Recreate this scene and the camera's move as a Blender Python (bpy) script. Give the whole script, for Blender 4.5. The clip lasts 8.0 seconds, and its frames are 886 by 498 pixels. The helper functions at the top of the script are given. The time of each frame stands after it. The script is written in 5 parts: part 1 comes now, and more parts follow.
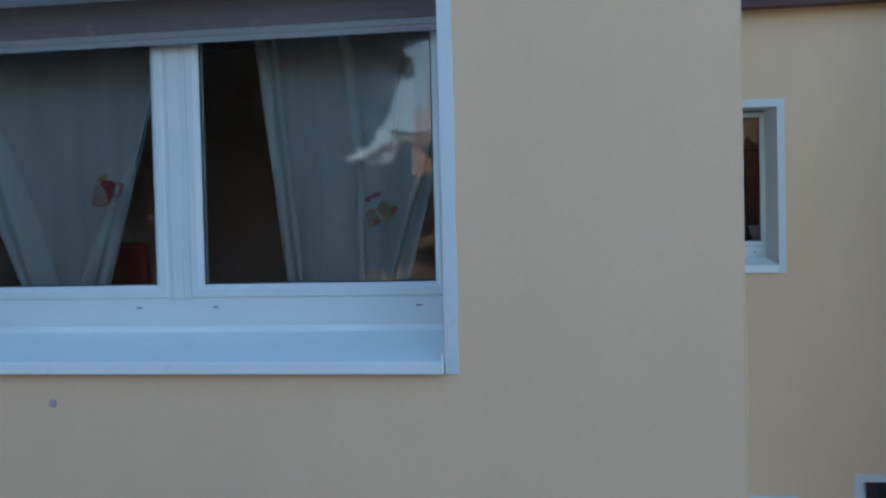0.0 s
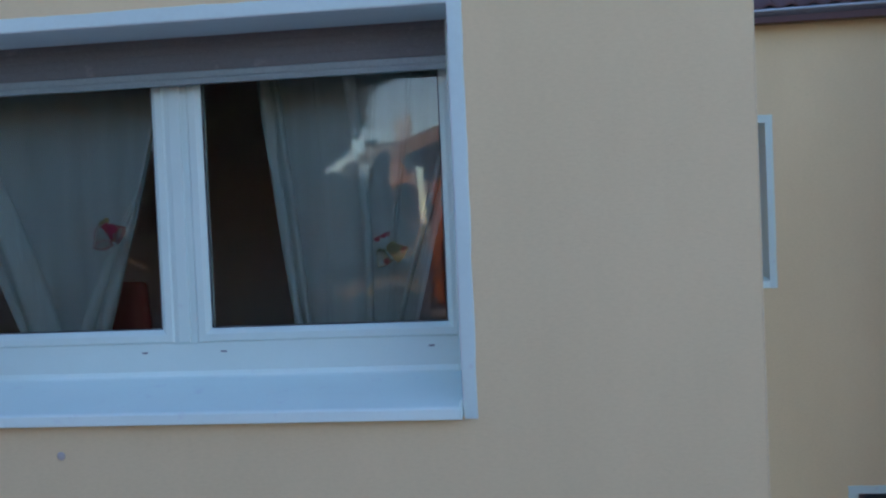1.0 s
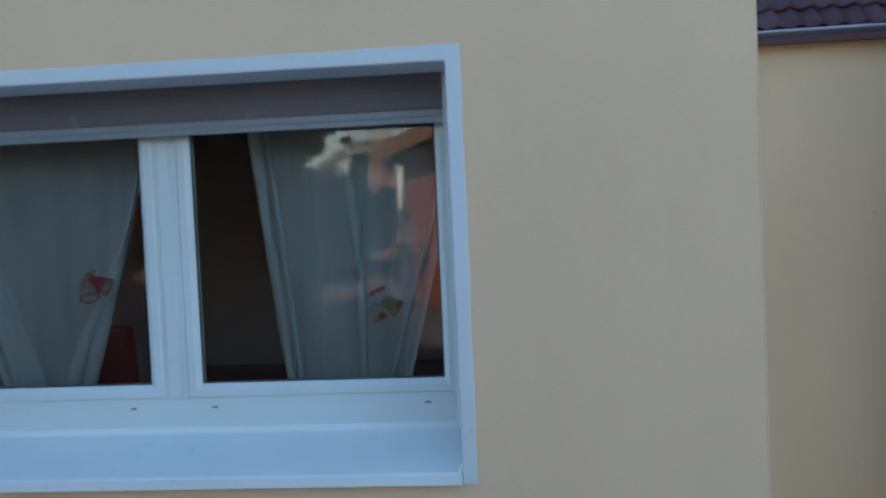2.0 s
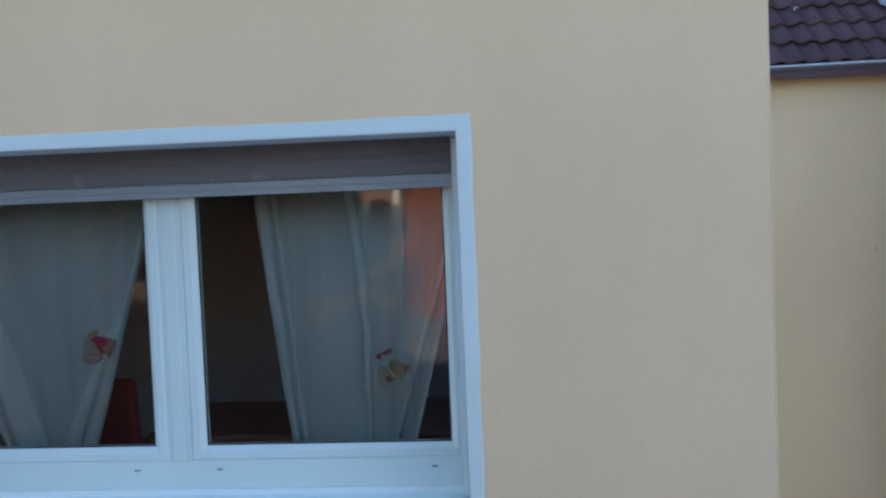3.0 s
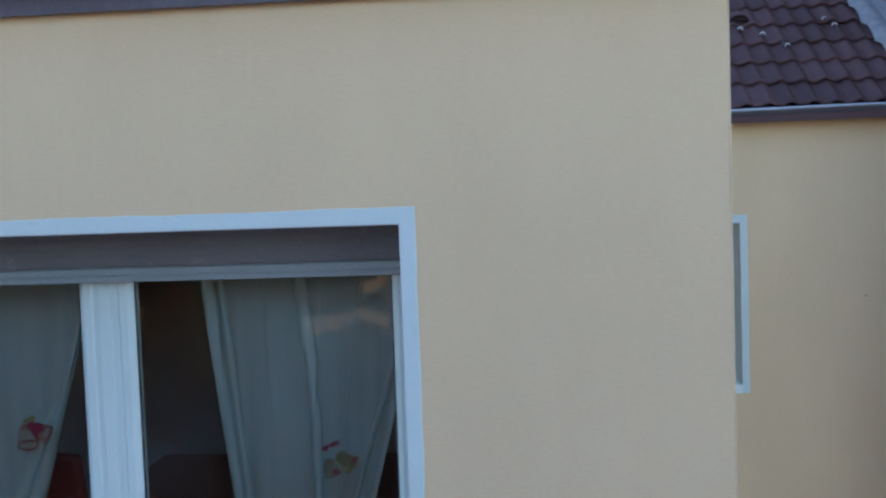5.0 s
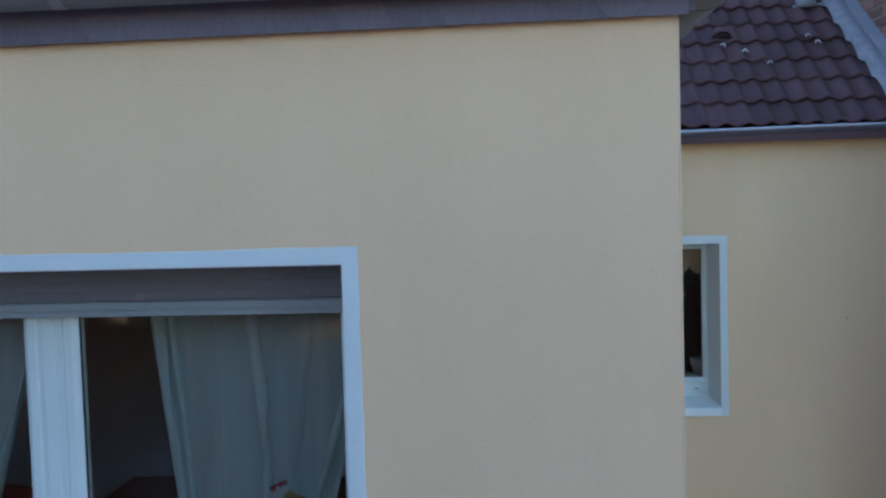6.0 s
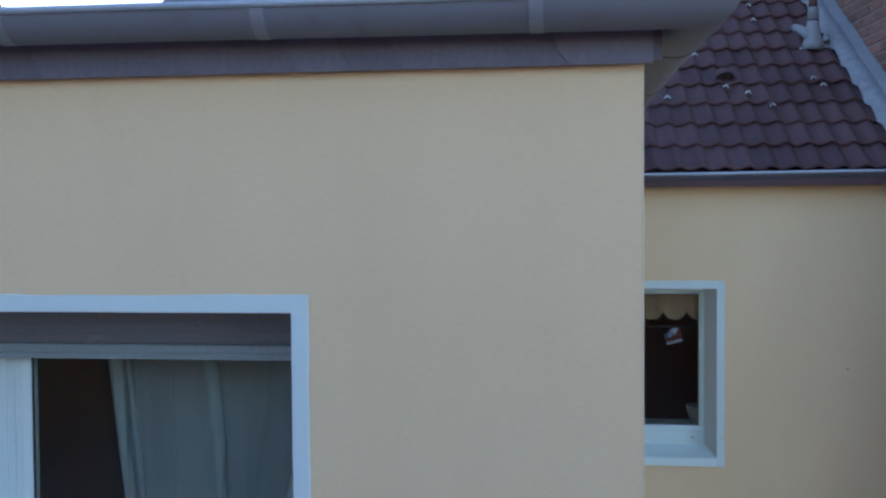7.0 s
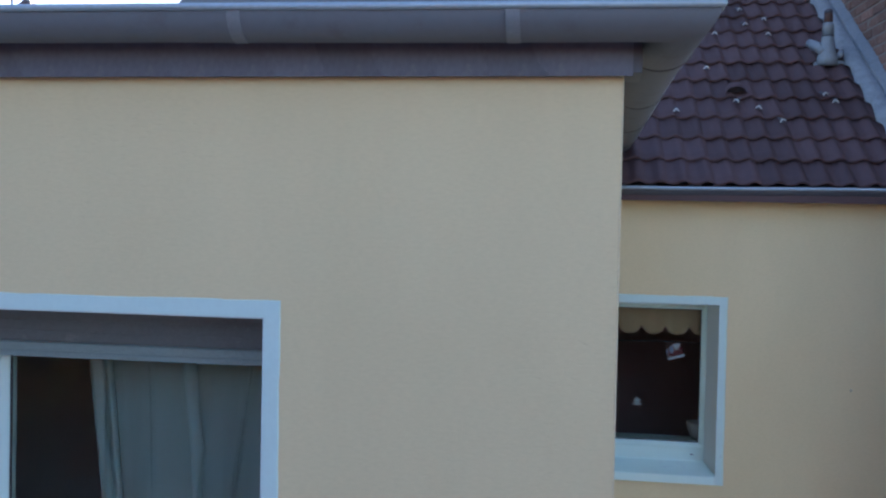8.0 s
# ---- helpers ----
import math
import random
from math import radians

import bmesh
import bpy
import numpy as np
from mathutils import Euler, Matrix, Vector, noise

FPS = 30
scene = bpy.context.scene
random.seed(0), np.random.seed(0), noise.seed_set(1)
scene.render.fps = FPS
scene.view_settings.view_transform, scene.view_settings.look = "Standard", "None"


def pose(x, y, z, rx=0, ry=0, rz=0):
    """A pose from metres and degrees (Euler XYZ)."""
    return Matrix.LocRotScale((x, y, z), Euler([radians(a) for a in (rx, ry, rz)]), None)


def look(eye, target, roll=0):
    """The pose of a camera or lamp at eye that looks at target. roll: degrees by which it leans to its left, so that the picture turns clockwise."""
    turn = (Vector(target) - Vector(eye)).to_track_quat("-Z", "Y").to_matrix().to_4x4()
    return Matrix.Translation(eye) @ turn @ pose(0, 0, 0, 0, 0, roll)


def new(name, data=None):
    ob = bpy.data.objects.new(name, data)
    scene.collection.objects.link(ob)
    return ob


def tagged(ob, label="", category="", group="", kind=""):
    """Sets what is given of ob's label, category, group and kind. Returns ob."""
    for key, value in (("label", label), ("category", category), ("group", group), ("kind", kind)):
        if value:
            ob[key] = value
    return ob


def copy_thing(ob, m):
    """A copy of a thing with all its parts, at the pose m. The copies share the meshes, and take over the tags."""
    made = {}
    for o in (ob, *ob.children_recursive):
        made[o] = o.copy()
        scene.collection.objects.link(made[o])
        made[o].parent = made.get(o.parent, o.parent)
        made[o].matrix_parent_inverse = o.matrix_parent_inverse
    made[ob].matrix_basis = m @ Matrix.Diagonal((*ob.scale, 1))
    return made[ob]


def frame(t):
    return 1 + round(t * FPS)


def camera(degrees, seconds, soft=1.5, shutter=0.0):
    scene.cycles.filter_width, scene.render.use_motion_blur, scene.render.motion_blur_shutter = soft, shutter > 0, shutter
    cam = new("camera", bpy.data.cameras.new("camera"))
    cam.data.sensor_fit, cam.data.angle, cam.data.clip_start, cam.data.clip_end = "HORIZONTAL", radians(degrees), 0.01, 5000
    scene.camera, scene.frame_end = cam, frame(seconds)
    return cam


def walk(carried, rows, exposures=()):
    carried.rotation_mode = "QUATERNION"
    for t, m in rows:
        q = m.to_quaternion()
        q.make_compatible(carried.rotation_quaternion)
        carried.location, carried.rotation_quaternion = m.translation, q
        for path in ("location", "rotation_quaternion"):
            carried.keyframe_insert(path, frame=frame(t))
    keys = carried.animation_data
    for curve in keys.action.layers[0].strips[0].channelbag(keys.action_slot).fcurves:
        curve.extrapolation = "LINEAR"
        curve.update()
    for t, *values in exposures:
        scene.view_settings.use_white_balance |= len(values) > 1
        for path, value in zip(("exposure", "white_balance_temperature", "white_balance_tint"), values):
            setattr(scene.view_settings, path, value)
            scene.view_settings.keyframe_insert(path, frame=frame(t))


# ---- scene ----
cam = camera(48.0, 8.0, soft=2.3)
PATH = [
    (0, (-0.476, -3.479, 4.131), (-0.791, -1.504, 4.076), -1.4),
    (0.5, (-0.574, -3.476, 4.185), (-0.861, -1.498, 4.129), -1.7),
    (1, (-0.644, -3.463, 4.293), (-0.895, -1.479, 4.234), -2.5),
    (1.5, (-0.737, -3.46, 4.498), (-0.929, -1.471, 4.398), -2.6),
    (1.7, (-0.717, -3.433, 4.515), (-0.918, -1.445, 4.423), -2.5),
    (2.8, (-0.787, -3.365, 4.798), (-0.97, -1.376, 4.686), -2.6),
    (3, (-0.788, -3.358, 4.825), (-0.968, -1.369, 4.721), -2.3),
    (3.5, (-0.739, -3.296, 4.93), (-0.935, -1.308, 4.84), -2.0),
    (4, (-0.703, -3.242, 5.008), (-0.913, -1.256, 4.908), -1.7),
    (4.5, (-0.639, -3.192, 5.093), (-0.847, -1.205, 4.991), -1.6),
    (4.7, (-0.619, -3.169, 5.113), (-0.818, -1.182, 5.004), -2.0),
    (5.8, (-0.444, -3.038, 5.254), (-0.64, -1.052, 5.13), -1.9),
    (6, (-0.403, -3.023, 5.267), (-0.609, -1.037, 5.149), -1.7),
    (6.5, (-0.303, -2.954, 5.301), (-0.528, -0.969, 5.203), -1.4),
    (7, (-0.211, -2.885, 5.324), (-0.462, -0.902, 5.264), -0.4),
    (7.5, (-0.129, -2.84, 5.337), (-0.41, -0.861, 5.293), 0.6),
    (8, (-0.073, -2.833, 5.335), (-0.371, -0.856, 5.287), 1.2),
]
EXPOSURES = [(0, 1.50, 6300, 22), (1.7, 1.50, 6430, 20), (2.8, 1.84, 6600, 21), (3.5, 1.85, 6600, 21), (4.7, 1.83, 6550, 21), (5.8, 1.56, 6300, 22), (7.0, 1.57, 6200, 21), (8.0, 1.58, 6250, 19)]
walk(cam, [(t, look(eye, target, roll)) for t, eye, target, roll in PATH], EXPOSURES)

# ---- world and sun ----
world = bpy.data.worlds.new("evening_sky")
scene.world = world
world.use_nodes = True
wn = world.node_tree.nodes
wl = world.node_tree.links
sky = wn.new("ShaderNodeTexSky")
sky.sky_type = "NISHITA"
sky.sun_disc = False
SUN_UP, SUN_SIDE = radians(19), radians(-12)   # low behind the house, a little to its west end
sky.sun_elevation = SUN_UP
sky.sun_rotation = SUN_SIDE
sky.air_density, sky.dust_density, sky.ozone_density = 1.0, 0.15, 2.5
wn["Background"].inputs["Strength"].default_value = 0.15
wl.new(sky.outputs["Color"], wn["Background"].inputs["Color"])

sun_data = bpy.data.lights.new("sun", "SUN")
sun_data.energy, sun_data.angle, sun_data.color = 3.2, radians(0.5), (1.0, 0.80, 0.55)
sun = new("sun", sun_data)
sun_from = Vector((math.sin(SUN_SIDE) * math.cos(SUN_UP), math.cos(SUN_SIDE) * math.cos(SUN_UP), math.sin(SUN_UP)))
sun.matrix_world = look(sun_from * 60, (0, 0, 0))


# ---- materials ----
def material(name):
    m = bpy.data.materials.new(name)
    m.use_nodes = True
    return m, m.node_tree.nodes, m.node_tree.links, m.node_tree.nodes["Principled BSDF"]


def link_noise(nodes, links, scale, detail=4.0, rough=0.6, stretch=(1, 1, 1), coords="Object"):
    co = nodes.new("ShaderNodeTexCoord")
    mp = nodes.new("ShaderNodeMapping")
    mp.inputs["Scale"].default_value = stretch
    nz = nodes.new("ShaderNodeTexNoise")
    nz.inputs["Scale"].default_value = scale
    nz.inputs["Detail"].default_value = detail
    nz.inputs["Roughness"].default_value = rough
    links.new(co.outputs[coords], mp.inputs["Vector"])
    links.new(mp.outputs["Vector"], nz.inputs["Vector"])
    return nz.outputs["Fac"]


def ramp(nodes, links, fac, stops):
    r = nodes.new("ShaderNodeValToRGB")
    while len(r.color_ramp.elements) < len(stops):
        r.color_ramp.elements.new(0.5)
    for e, (p, c) in zip(r.color_ramp.elements, stops):
        e.position = p
        e.color = (*c, 1) if len(c) == 3 else c
    links.new(fac, r.inputs["Fac"])
    return r.outputs["Color"]


def mixed(nodes, links, fac, a, b, mode="MIX"):
    mx = nodes.new("ShaderNodeMix")
    mx.data_type = "RGBA"
    mx.blend_type = mode
    for sock, v in ((mx.inputs[0], fac), (mx.inputs[6], a), (mx.inputs[7], b)):
        if isinstance(v, (int, float)):
            sock.default_value = v
        elif isinstance(v, tuple):
            sock.default_value = (*v, 1)
        else:
            links.new(v, sock)
    return mx.outputs[2]


def bump(nodes, links, height, strength, distance, bsdf, before=None):
    b = nodes.new("ShaderNodeBump")
    b.inputs["Strength"].default_value = strength
    b.inputs["Distance"].default_value = distance
    links.new(height, b.inputs["Height"])
    if before is not None:
        links.new(before, b.inputs["Normal"])
    links.new(b.outputs["Normal"], bsdf.inputs["Normal"])
    return b.outputs["Normal"]


def surface(name, base, other, coarse=1.5, fine=60.0, rough=0.6, metal=0.0, relief=0.15, depth=0.002, wear=None, wear_at=(0.62, 0.72), per_piece=0.0, stretch=(1, 1, 1), spec=0.5, grain=0.25):
    """A plain worn surface: two tones at a coarse and a fine scale, fine relief, and patches of wear."""
    m, n, l, b = material(name)
    big = link_noise(n, l, coarse, 5.0, 0.6, stretch)
    small = link_noise(n, l, fine, 3.0, 0.6, stretch)
    c = ramp(n, l, big, [(0.3, base), (0.7, other)])
    c = mixed(n, l, grain, c, ramp(n, l, small, [(0.3, tuple(v * 0.7 for v in base)), (0.7, tuple(min(1, v * 1.2) for v in other))]))
    if wear:
        w = ramp(n, l, link_noise(n, l, coarse * 4.3, 6.0, 0.7, stretch), [(wear_at[0], (0, 0, 0)), (wear_at[1], (1, 1, 1))])
        c = mixed(n, l, w, c, wear)
    if per_piece:
        oi = n.new("ShaderNodeObjectInfo")
        g = ramp(n, l, oi.outputs["Random"], [(0.0, (1 - per_piece,) * 3), (1.0, (1 + per_piece,) * 3)])
        c = mixed(n, l, 1.0, c, g, "MULTIPLY")
    l.new(c, b.inputs["Base Color"])
    b.inputs["Metallic"].default_value = metal
    b.inputs["Specular IOR Level"].default_value = spec
    rr = n.new("ShaderNodeMapRange")
    rr.inputs["To Min"].default_value = max(0.03, rough - 0.12)
    rr.inputs["To Max"].default_value = min(1.0, rough + 0.12)
    l.new(big, rr.inputs["Value"])
    l.new(rr.outputs["Result"], b.inputs["Roughness"])
    if relief:
        bump(n, l, small, relief, depth, b)
    return m


def stucco(name, base, other):
    """Painted fine render: rubbed grain that runs sideways, soft broad tone changes, a few rubbed pits with their shade
    painted in.
    """
    m, n, l, b = material(name)
    broad = link_noise(n, l, 0.55, 4.0, 0.55)
    streak = link_noise(n, l, 1.6, 5.0, 0.6, (1.0, 1.0, 0.35))
    grain = link_noise(n, l, 75.0, 5.0, 0.65, (0.55, 0.55, 1.5))
    pores = link_noise(n, l, 260.0, 2.0, 0.5)
    trowel = link_noise(n, l, 16.0, 5.0, 0.62, (0.45, 0.45, 1.8))
    c = ramp(n, l, broad, [(0.3, base), (0.7, other)])
    c = mixed(n, l, 0.16, c, ramp(n, l, streak, [(0.35, tuple(v * 0.75 for v in base)), (0.65, tuple(min(1, v * 1.12) for v in other))]))
    c = mixed(n, l, 0.10, c, ramp(n, l, grain, [(0.35, tuple(v * 0.6 for v in base)), (0.65, other)]))
    dash = link_noise(n, l, 70.0, 3.0, 0.62, (0.36, 0.36, 1.3))
    where = link_noise(n, l, 1.7, 3.0, 0.6)
    dash = ramp(n, l, dash, [(0.56, (0, 0, 0)), (0.70, (1, 1, 1))])
    dash = mixed(n, l, 1.0, dash, ramp(n, l, where, [(0.45, (0.06, 0.06, 0.06)), (0.70, (1, 1, 1))]), "MULTIPLY")
    # pits darkened in colour too, as the relief shade barely shows
    c = mixed(n, l, mixed(n, l, 1.0, dash, (0.15, 0.15, 0.15), "MULTIPLY"), c, tuple(v * 0.72 for v in base))
    l.new(c, b.inputs["Base Color"])
    b.inputs["Roughness"].default_value = 0.88
    b.inputs["Specular IOR Level"].default_value = 0.25
    n1 = bump(n, l, trowel, 0.10, 0.003, b)
    n2 = bump(n, l, grain, 0.16, 0.002, b, n1)
    n3 = bump(n, l, pores, 0.15, 0.001, b, n2)
    bump(n, l, dash, 0.28, -0.003, b, n3)
    return m


def pane_glass(name):
    """Insulating glass: clear, with the mirror of its surfaces laid over."""
    m, n, l, b = material(name)
    n.remove(b)
    clear = n.new("ShaderNodeBsdfTransparent")
    clear.inputs["Color"].default_value = (0.94, 0.965, 0.95, 1)
    gloss = n.new("ShaderNodeBsdfGlossy")
    gloss.inputs["Roughness"].default_value = 0.0
    wave = n.new("ShaderNodeBump")
    wave.inputs["Strength"].default_value = 0.03
    wave.inputs["Distance"].default_value = 0.02
    l.new(link_noise(n, l, 3.0, 1.5, 0.4), wave.inputs["Height"])
    l.new(wave.outputs["Normal"], gloss.inputs["Normal"])
    fr = n.new("ShaderNodeFresnel")
    fr.inputs["IOR"].default_value = 1.5
    mx = n.new("ShaderNodeMixShader")
    l.new(fr.outputs["Fac"], mx.inputs["Fac"])
    l.new(clear.outputs[0], mx.inputs[1])
    l.new(gloss.outputs[0], mx.inputs[2])
    l.new(mx.outputs[0], n["Material Output"].inputs["Surface"])
    return m


def sheer_cloth(name, colour, cover):
    """Thin woven curtain: part of the light passes straight through, part is scattered on both sides."""
    m, n, l, b = material(name)
    b.inputs["Roughness"].default_value = 0.9
    b.inputs["Specular IOR Level"].default_value = 0.1
    weave = link_noise(n, l, 320.0, 2.0, 0.5, (1, 1, 0.4), "Generated")
    tone = link_noise(n, l, 5.0, 3.0, 0.5, (4.0, 1.0, 0.3), "Generated")
    c = ramp(n, l, tone, [(0.3, tuple(v * 0.85 for v in colour)), (0.7, colour)])
    l.new(c, b.inputs["Base Color"])
    thru = n.new("ShaderNodeBsdfTranslucent")
    l.new(c, thru.inputs["Color"])
    clear = n.new("ShaderNodeBsdfTransparent")
    m1 = n.new("ShaderNodeMixShader")
    m1.inputs["Fac"].default_value = 0.3
    l.new(b.outputs[0], m1.inputs[1])
    l.new(thru.outputs[0], m1.inputs[2])
    m2 = n.new("ShaderNodeMixShader")
    mr = n.new("ShaderNodeMapRange")
    mr.inputs["To Min"].default_value = cover - 0.06
    mr.inputs["To Max"].default_value = cover + 0.06
    l.new(weave, mr.inputs["Value"])
    l.new(mr.outputs["Result"], m2.inputs["Fac"])
    l.new(clear.outputs[0], m2.inputs[1])
    l.new(m1.outputs[0], m2.inputs[2])
    l.new(m2.outputs[0], n["Material Output"].inputs["Surface"])
    return m


def brick_faces(name):
    m, n, l, b = material(name)
    co = n.new("ShaderNodeTexCoord")
    mp = n.new("ShaderNodeMapping")
    mp.inputs["Rotation"].default_value = (radians(90), 0, radians(90))
    bt = n.new("ShaderNodeTexBrick")
    bt.inputs["Scale"].default_value = 1.0
    bt.inputs["Brick Width"].default_value = 0.25
    bt.inputs["Row Height"].default_value = 0.077
    bt.inputs["Mortar Size"].default_value = 0.009
    bt.inputs["Color1"].default_value = (0.26, 0.15, 0.10, 1)
    bt.inputs["Color2"].default_value = (0.34, 0.20, 0.13, 1)
    bt.inputs["Mortar"].default_value = (0.25, 0.21, 0.185, 1)
    l.new(co.outputs["Object"], mp.inputs["Vector"])
    l.new(mp.outputs["Vector"], bt.inputs["Vector"])
    l.new(bt.outputs["Color"], b.inputs["Base Color"])
    b.inputs["Roughness"].default_value = 0.9
    bump(n, l, bt.outputs["Fac"], -0.6, 0.008, b)
    return m


M_WALL = stucco("cream_render", (0.745, 0.592, 0.362), (0.795, 0.637, 0.396))
M_WHITE_RENDER = surface("white_masonry_paint", (0.56, 0.71, 0.69), (0.61, 0.76, 0.74), 2.0, 60, 0.8, grain=0.07, relief=0.08, depth=0.001, wear=(0.52, 0.55, 0.57), wear_at=(0.66, 0.8))
M_PVC = surface("white_window_plastic", (0.595, 0.75, 0.71), (0.645, 0.80, 0.76), 2.5, 140, 0.38, grain=0.04, relief=0.03, depth=0.0005, wear=(0.54, 0.58, 0.60), wear_at=(0.68, 0.85))
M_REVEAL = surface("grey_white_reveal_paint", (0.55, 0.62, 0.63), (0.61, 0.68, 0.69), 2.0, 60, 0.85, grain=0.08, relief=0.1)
M_SILL = surface("white_coated_aluminium", (0.66, 0.84, 0.80), (0.72, 0.89, 0.85), 2.0, 120, 0.42, grain=0.05, relief=0.04, depth=0.0005, wear=(0.60, 0.70, 0.74), wear_at=(0.6, 0.8))
M_SHUTTER = surface("grey_shutter_plastic", (0.128, 0.139, 0.148), (0.158, 0.170, 0.180), 2.0, 110, 0.5, relief=0.05, depth=0.0006, wear=(0.30, 0.29, 0.28), wear_at=(0.6, 0.8))
M_BAR = surface("light_grey_aluminium", (0.24, 0.305, 0.31), (0.285, 0.355, 0.36), 2.0, 110, 0.42, metal=0.1, relief=0.03, depth=0.0005)
M_STRAP = surface("dull_strap_metal", (0.19, 0.205, 0.235), (0.23, 0.245, 0.275), 2.0, 90, 0.55, metal=0.2, relief=0.05, depth=0.0005)
M_BEAD = surface("pale_corner_bead", (0.72, 0.58, 0.37), (0.77, 0.62, 0.40), 3.0, 90, 0.8, relief=0.2, wear=(0.66, 0.55, 0.38), wear_at=(0.5, 0.62))
M_RUBBER = surface("black_seal_rubber", (0.018, 0.018, 0.02), (0.03, 0.03, 0.032), 8, 120, 0.6, relief=0.05)
M_GLASS = pane_glass("window_glass")
M_ZINC = surface("weathered_zinc", (0.135, 0.144, 0.172), (0.165, 0.175, 0.203), 1.6, 45, 0.75, grain=0.1, metal=0.1, relief=0.06, depth=0.001, wear=(0.125, 0.122, 0.14), wear_at=(0.55, 0.75))
M_ZINC_BRIGHT = surface("bright_zinc_bead", (0.34, 0.41, 0.47), (0.41, 0.48, 0.55), 2.0, 60, 0.45, metal=0.4, relief=0.04, depth=0.0006)
M_ZINC_DARK = surface("dark_zinc", (0.075, 0.072, 0.085), (0.10, 0.10, 0.115), 1.6, 45, 0.5, metal=0.3, relief=0.05, depth=0.001)
M_SLATE = surface("blue_grey_slate", (0.105, 0.10, 0.132), (0.14, 0.138, 0.172), 4.0, 70, 0.55, relief=0.3, depth=0.0025, wear=(0.17, 0.17, 0.18), wear_at=(0.62, 0.78), per_piece=0.09, stretch=(1, 1, 0.6))
M_BOARD = surface("dark_stained_board", (0.045, 0.036, 0.04), (0.06, 0.05, 0.052), 4.0, 50, 0.7, relief=0.2, stretch=(0.15, 1, 1))
M_EAVES_SHADE = surface("brown_eaves_shade", (0.17, 0.095, 0.055), (0.21, 0.12, 0.07), 4.0, 50, 0.7, relief=0.2, stretch=(0.15, 1, 1))
M_TILE = surface("dark_concrete_roof_tile", (0.080, 0.043, 0.045), (0.106, 0.060, 0.062), 3.0, 90, 0.70, spec=0.4, relief=0.35, depth=0.002, wear=(0.095, 0.075, 0.072), wear_at=(0.64, 0.82), per_piece=0.2)
M_FLASH = surface("pale_dressed_lead", (0.205, 0.225, 0.25), (0.325, 0.35, 0.375), 14.0, 60, 0.75, relief=0.9, depth=0.006, wear=(0.13, 0.15, 0.175), wear_at=(0.60, 0.72))
M_LEADSTRIP = surface("smooth_grey_lead", (0.165, 0.185, 0.21), (0.25, 0.275, 0.30), 5.0, 60, 0.6, relief=0.25, depth=0.003, wear=(0.15, 0.17, 0.20), wear_at=(0.58, 0.74), stretch=(1, 0.4, 1))
M_VENT = surface("pale_grey_vent_plastic", (0.21, 0.24, 0.27), (0.27, 0.30, 0.33), 6.0, 80, 0.55, relief=0.15, depth=0.001, wear=(0.16, 0.17, 0.18), wear_at=(0.56, 0.72))
M_CLAY = surface("brown_clay_pipe", (0.085, 0.045, 0.036), (0.12, 0.06, 0.048), 8.0, 80, 0.7, relief=0.3)
M_GUARD = surface("galvanised_snow_hook", (0.56, 0.54, 0.51), (0.66, 0.63, 0.60), 20, 120, 0.4, metal=0.3, relief=0.1)
M_BRICK = surface("weathered_brick", (0.20, 0.105, 0.085), (0.28, 0.155, 0.12), 7.0, 90, 0.9, relief=0.5, depth=0.004, wear=(0.30, 0.23, 0.19), wear_at=(0.54, 0.72), per_piece=0.34)
M_MORTAR = brick_faces("brick_neighbour_wall")
M_MEMBRANE = surface("bitumen_roofing", (0.04, 0.04, 0.045), (0.06, 0.06, 0.065), 2.0, 120, 0.85, relief=0.4)
M_ROOM = surface("dim_room_paint", (0.82, 0.70, 0.69), (0.86, 0.74, 0.72), 1.0, 60, 0.85, relief=0.1)
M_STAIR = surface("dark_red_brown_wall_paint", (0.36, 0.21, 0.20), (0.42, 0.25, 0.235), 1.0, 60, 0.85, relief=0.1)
M_FLOOR = surface("brown_floor_wood", (0.30, 0.16, 0.10), (0.38, 0.21, 0.13), 3.0, 60, 0.45, relief=0.1, stretch=(0.2, 1, 1))
M_WOOD = surface("reddish_furniture_wood", (0.46, 0.20, 0.13), (0.56, 0.26, 0.17), 4.0, 60, 0.4, relief=0.1, stretch=(0.15, 1, 1))
M_RED = surface("dark_red_upholstery", (0.22, 0.035, 0.032), (0.29, 0.05, 0.042), 4.0, 160, 0.95, relief=0.3)
M_PALE = surface("pale_cloth", (0.52, 0.44, 0.40), (0.60, 0.52, 0.48), 6.0, 160, 0.95, relief=0.3)
M_CURTAIN = sheer_cloth("sheer_grey_green_curtain", (0.69, 0.87, 0.84), 0.79)
M_FOLD = sheer_cloth("doubled_curtain_cloth", (0.74, 0.91, 0.88), 0.90)
M_HEM = sheer_cloth("curtain_hem", (0.73, 0.87, 0.84), 0.94)
M_VALANCE = sheer_cloth("ochre_valance", (0.72, 0.50, 0.31), 0.97)
M_STICK_RED = surface("red_cling_film", (0.15, 0.022, 0.026), (0.20, 0.03, 0.034), 30, 200, 0.4, relief=0.05)
M_STICK_CRIMSON = surface("crimson_cling_film", (0.20, 0.018, 0.045), (0.26, 0.024, 0.06), 30, 200, 0.4, relief=0.05)
M_STICK_YELLOW = surface("yellow_cling_film", (0.26, 0.21, 0.07), (0.32, 0.26, 0.09), 30, 200, 0.4, relief=0.05)
M_STICK_OLIVE = surface("olive_cling_film", (0.13, 0.14, 0.05), (0.17, 0.18, 0.07), 30, 200, 0.4, relief=0.05)
M_STICK_WHITE = surface("white_cling_film", (0.42, 0.44, 0.48), (0.5, 0.52, 0.56), 30, 200, 0.4, relief=0.05)
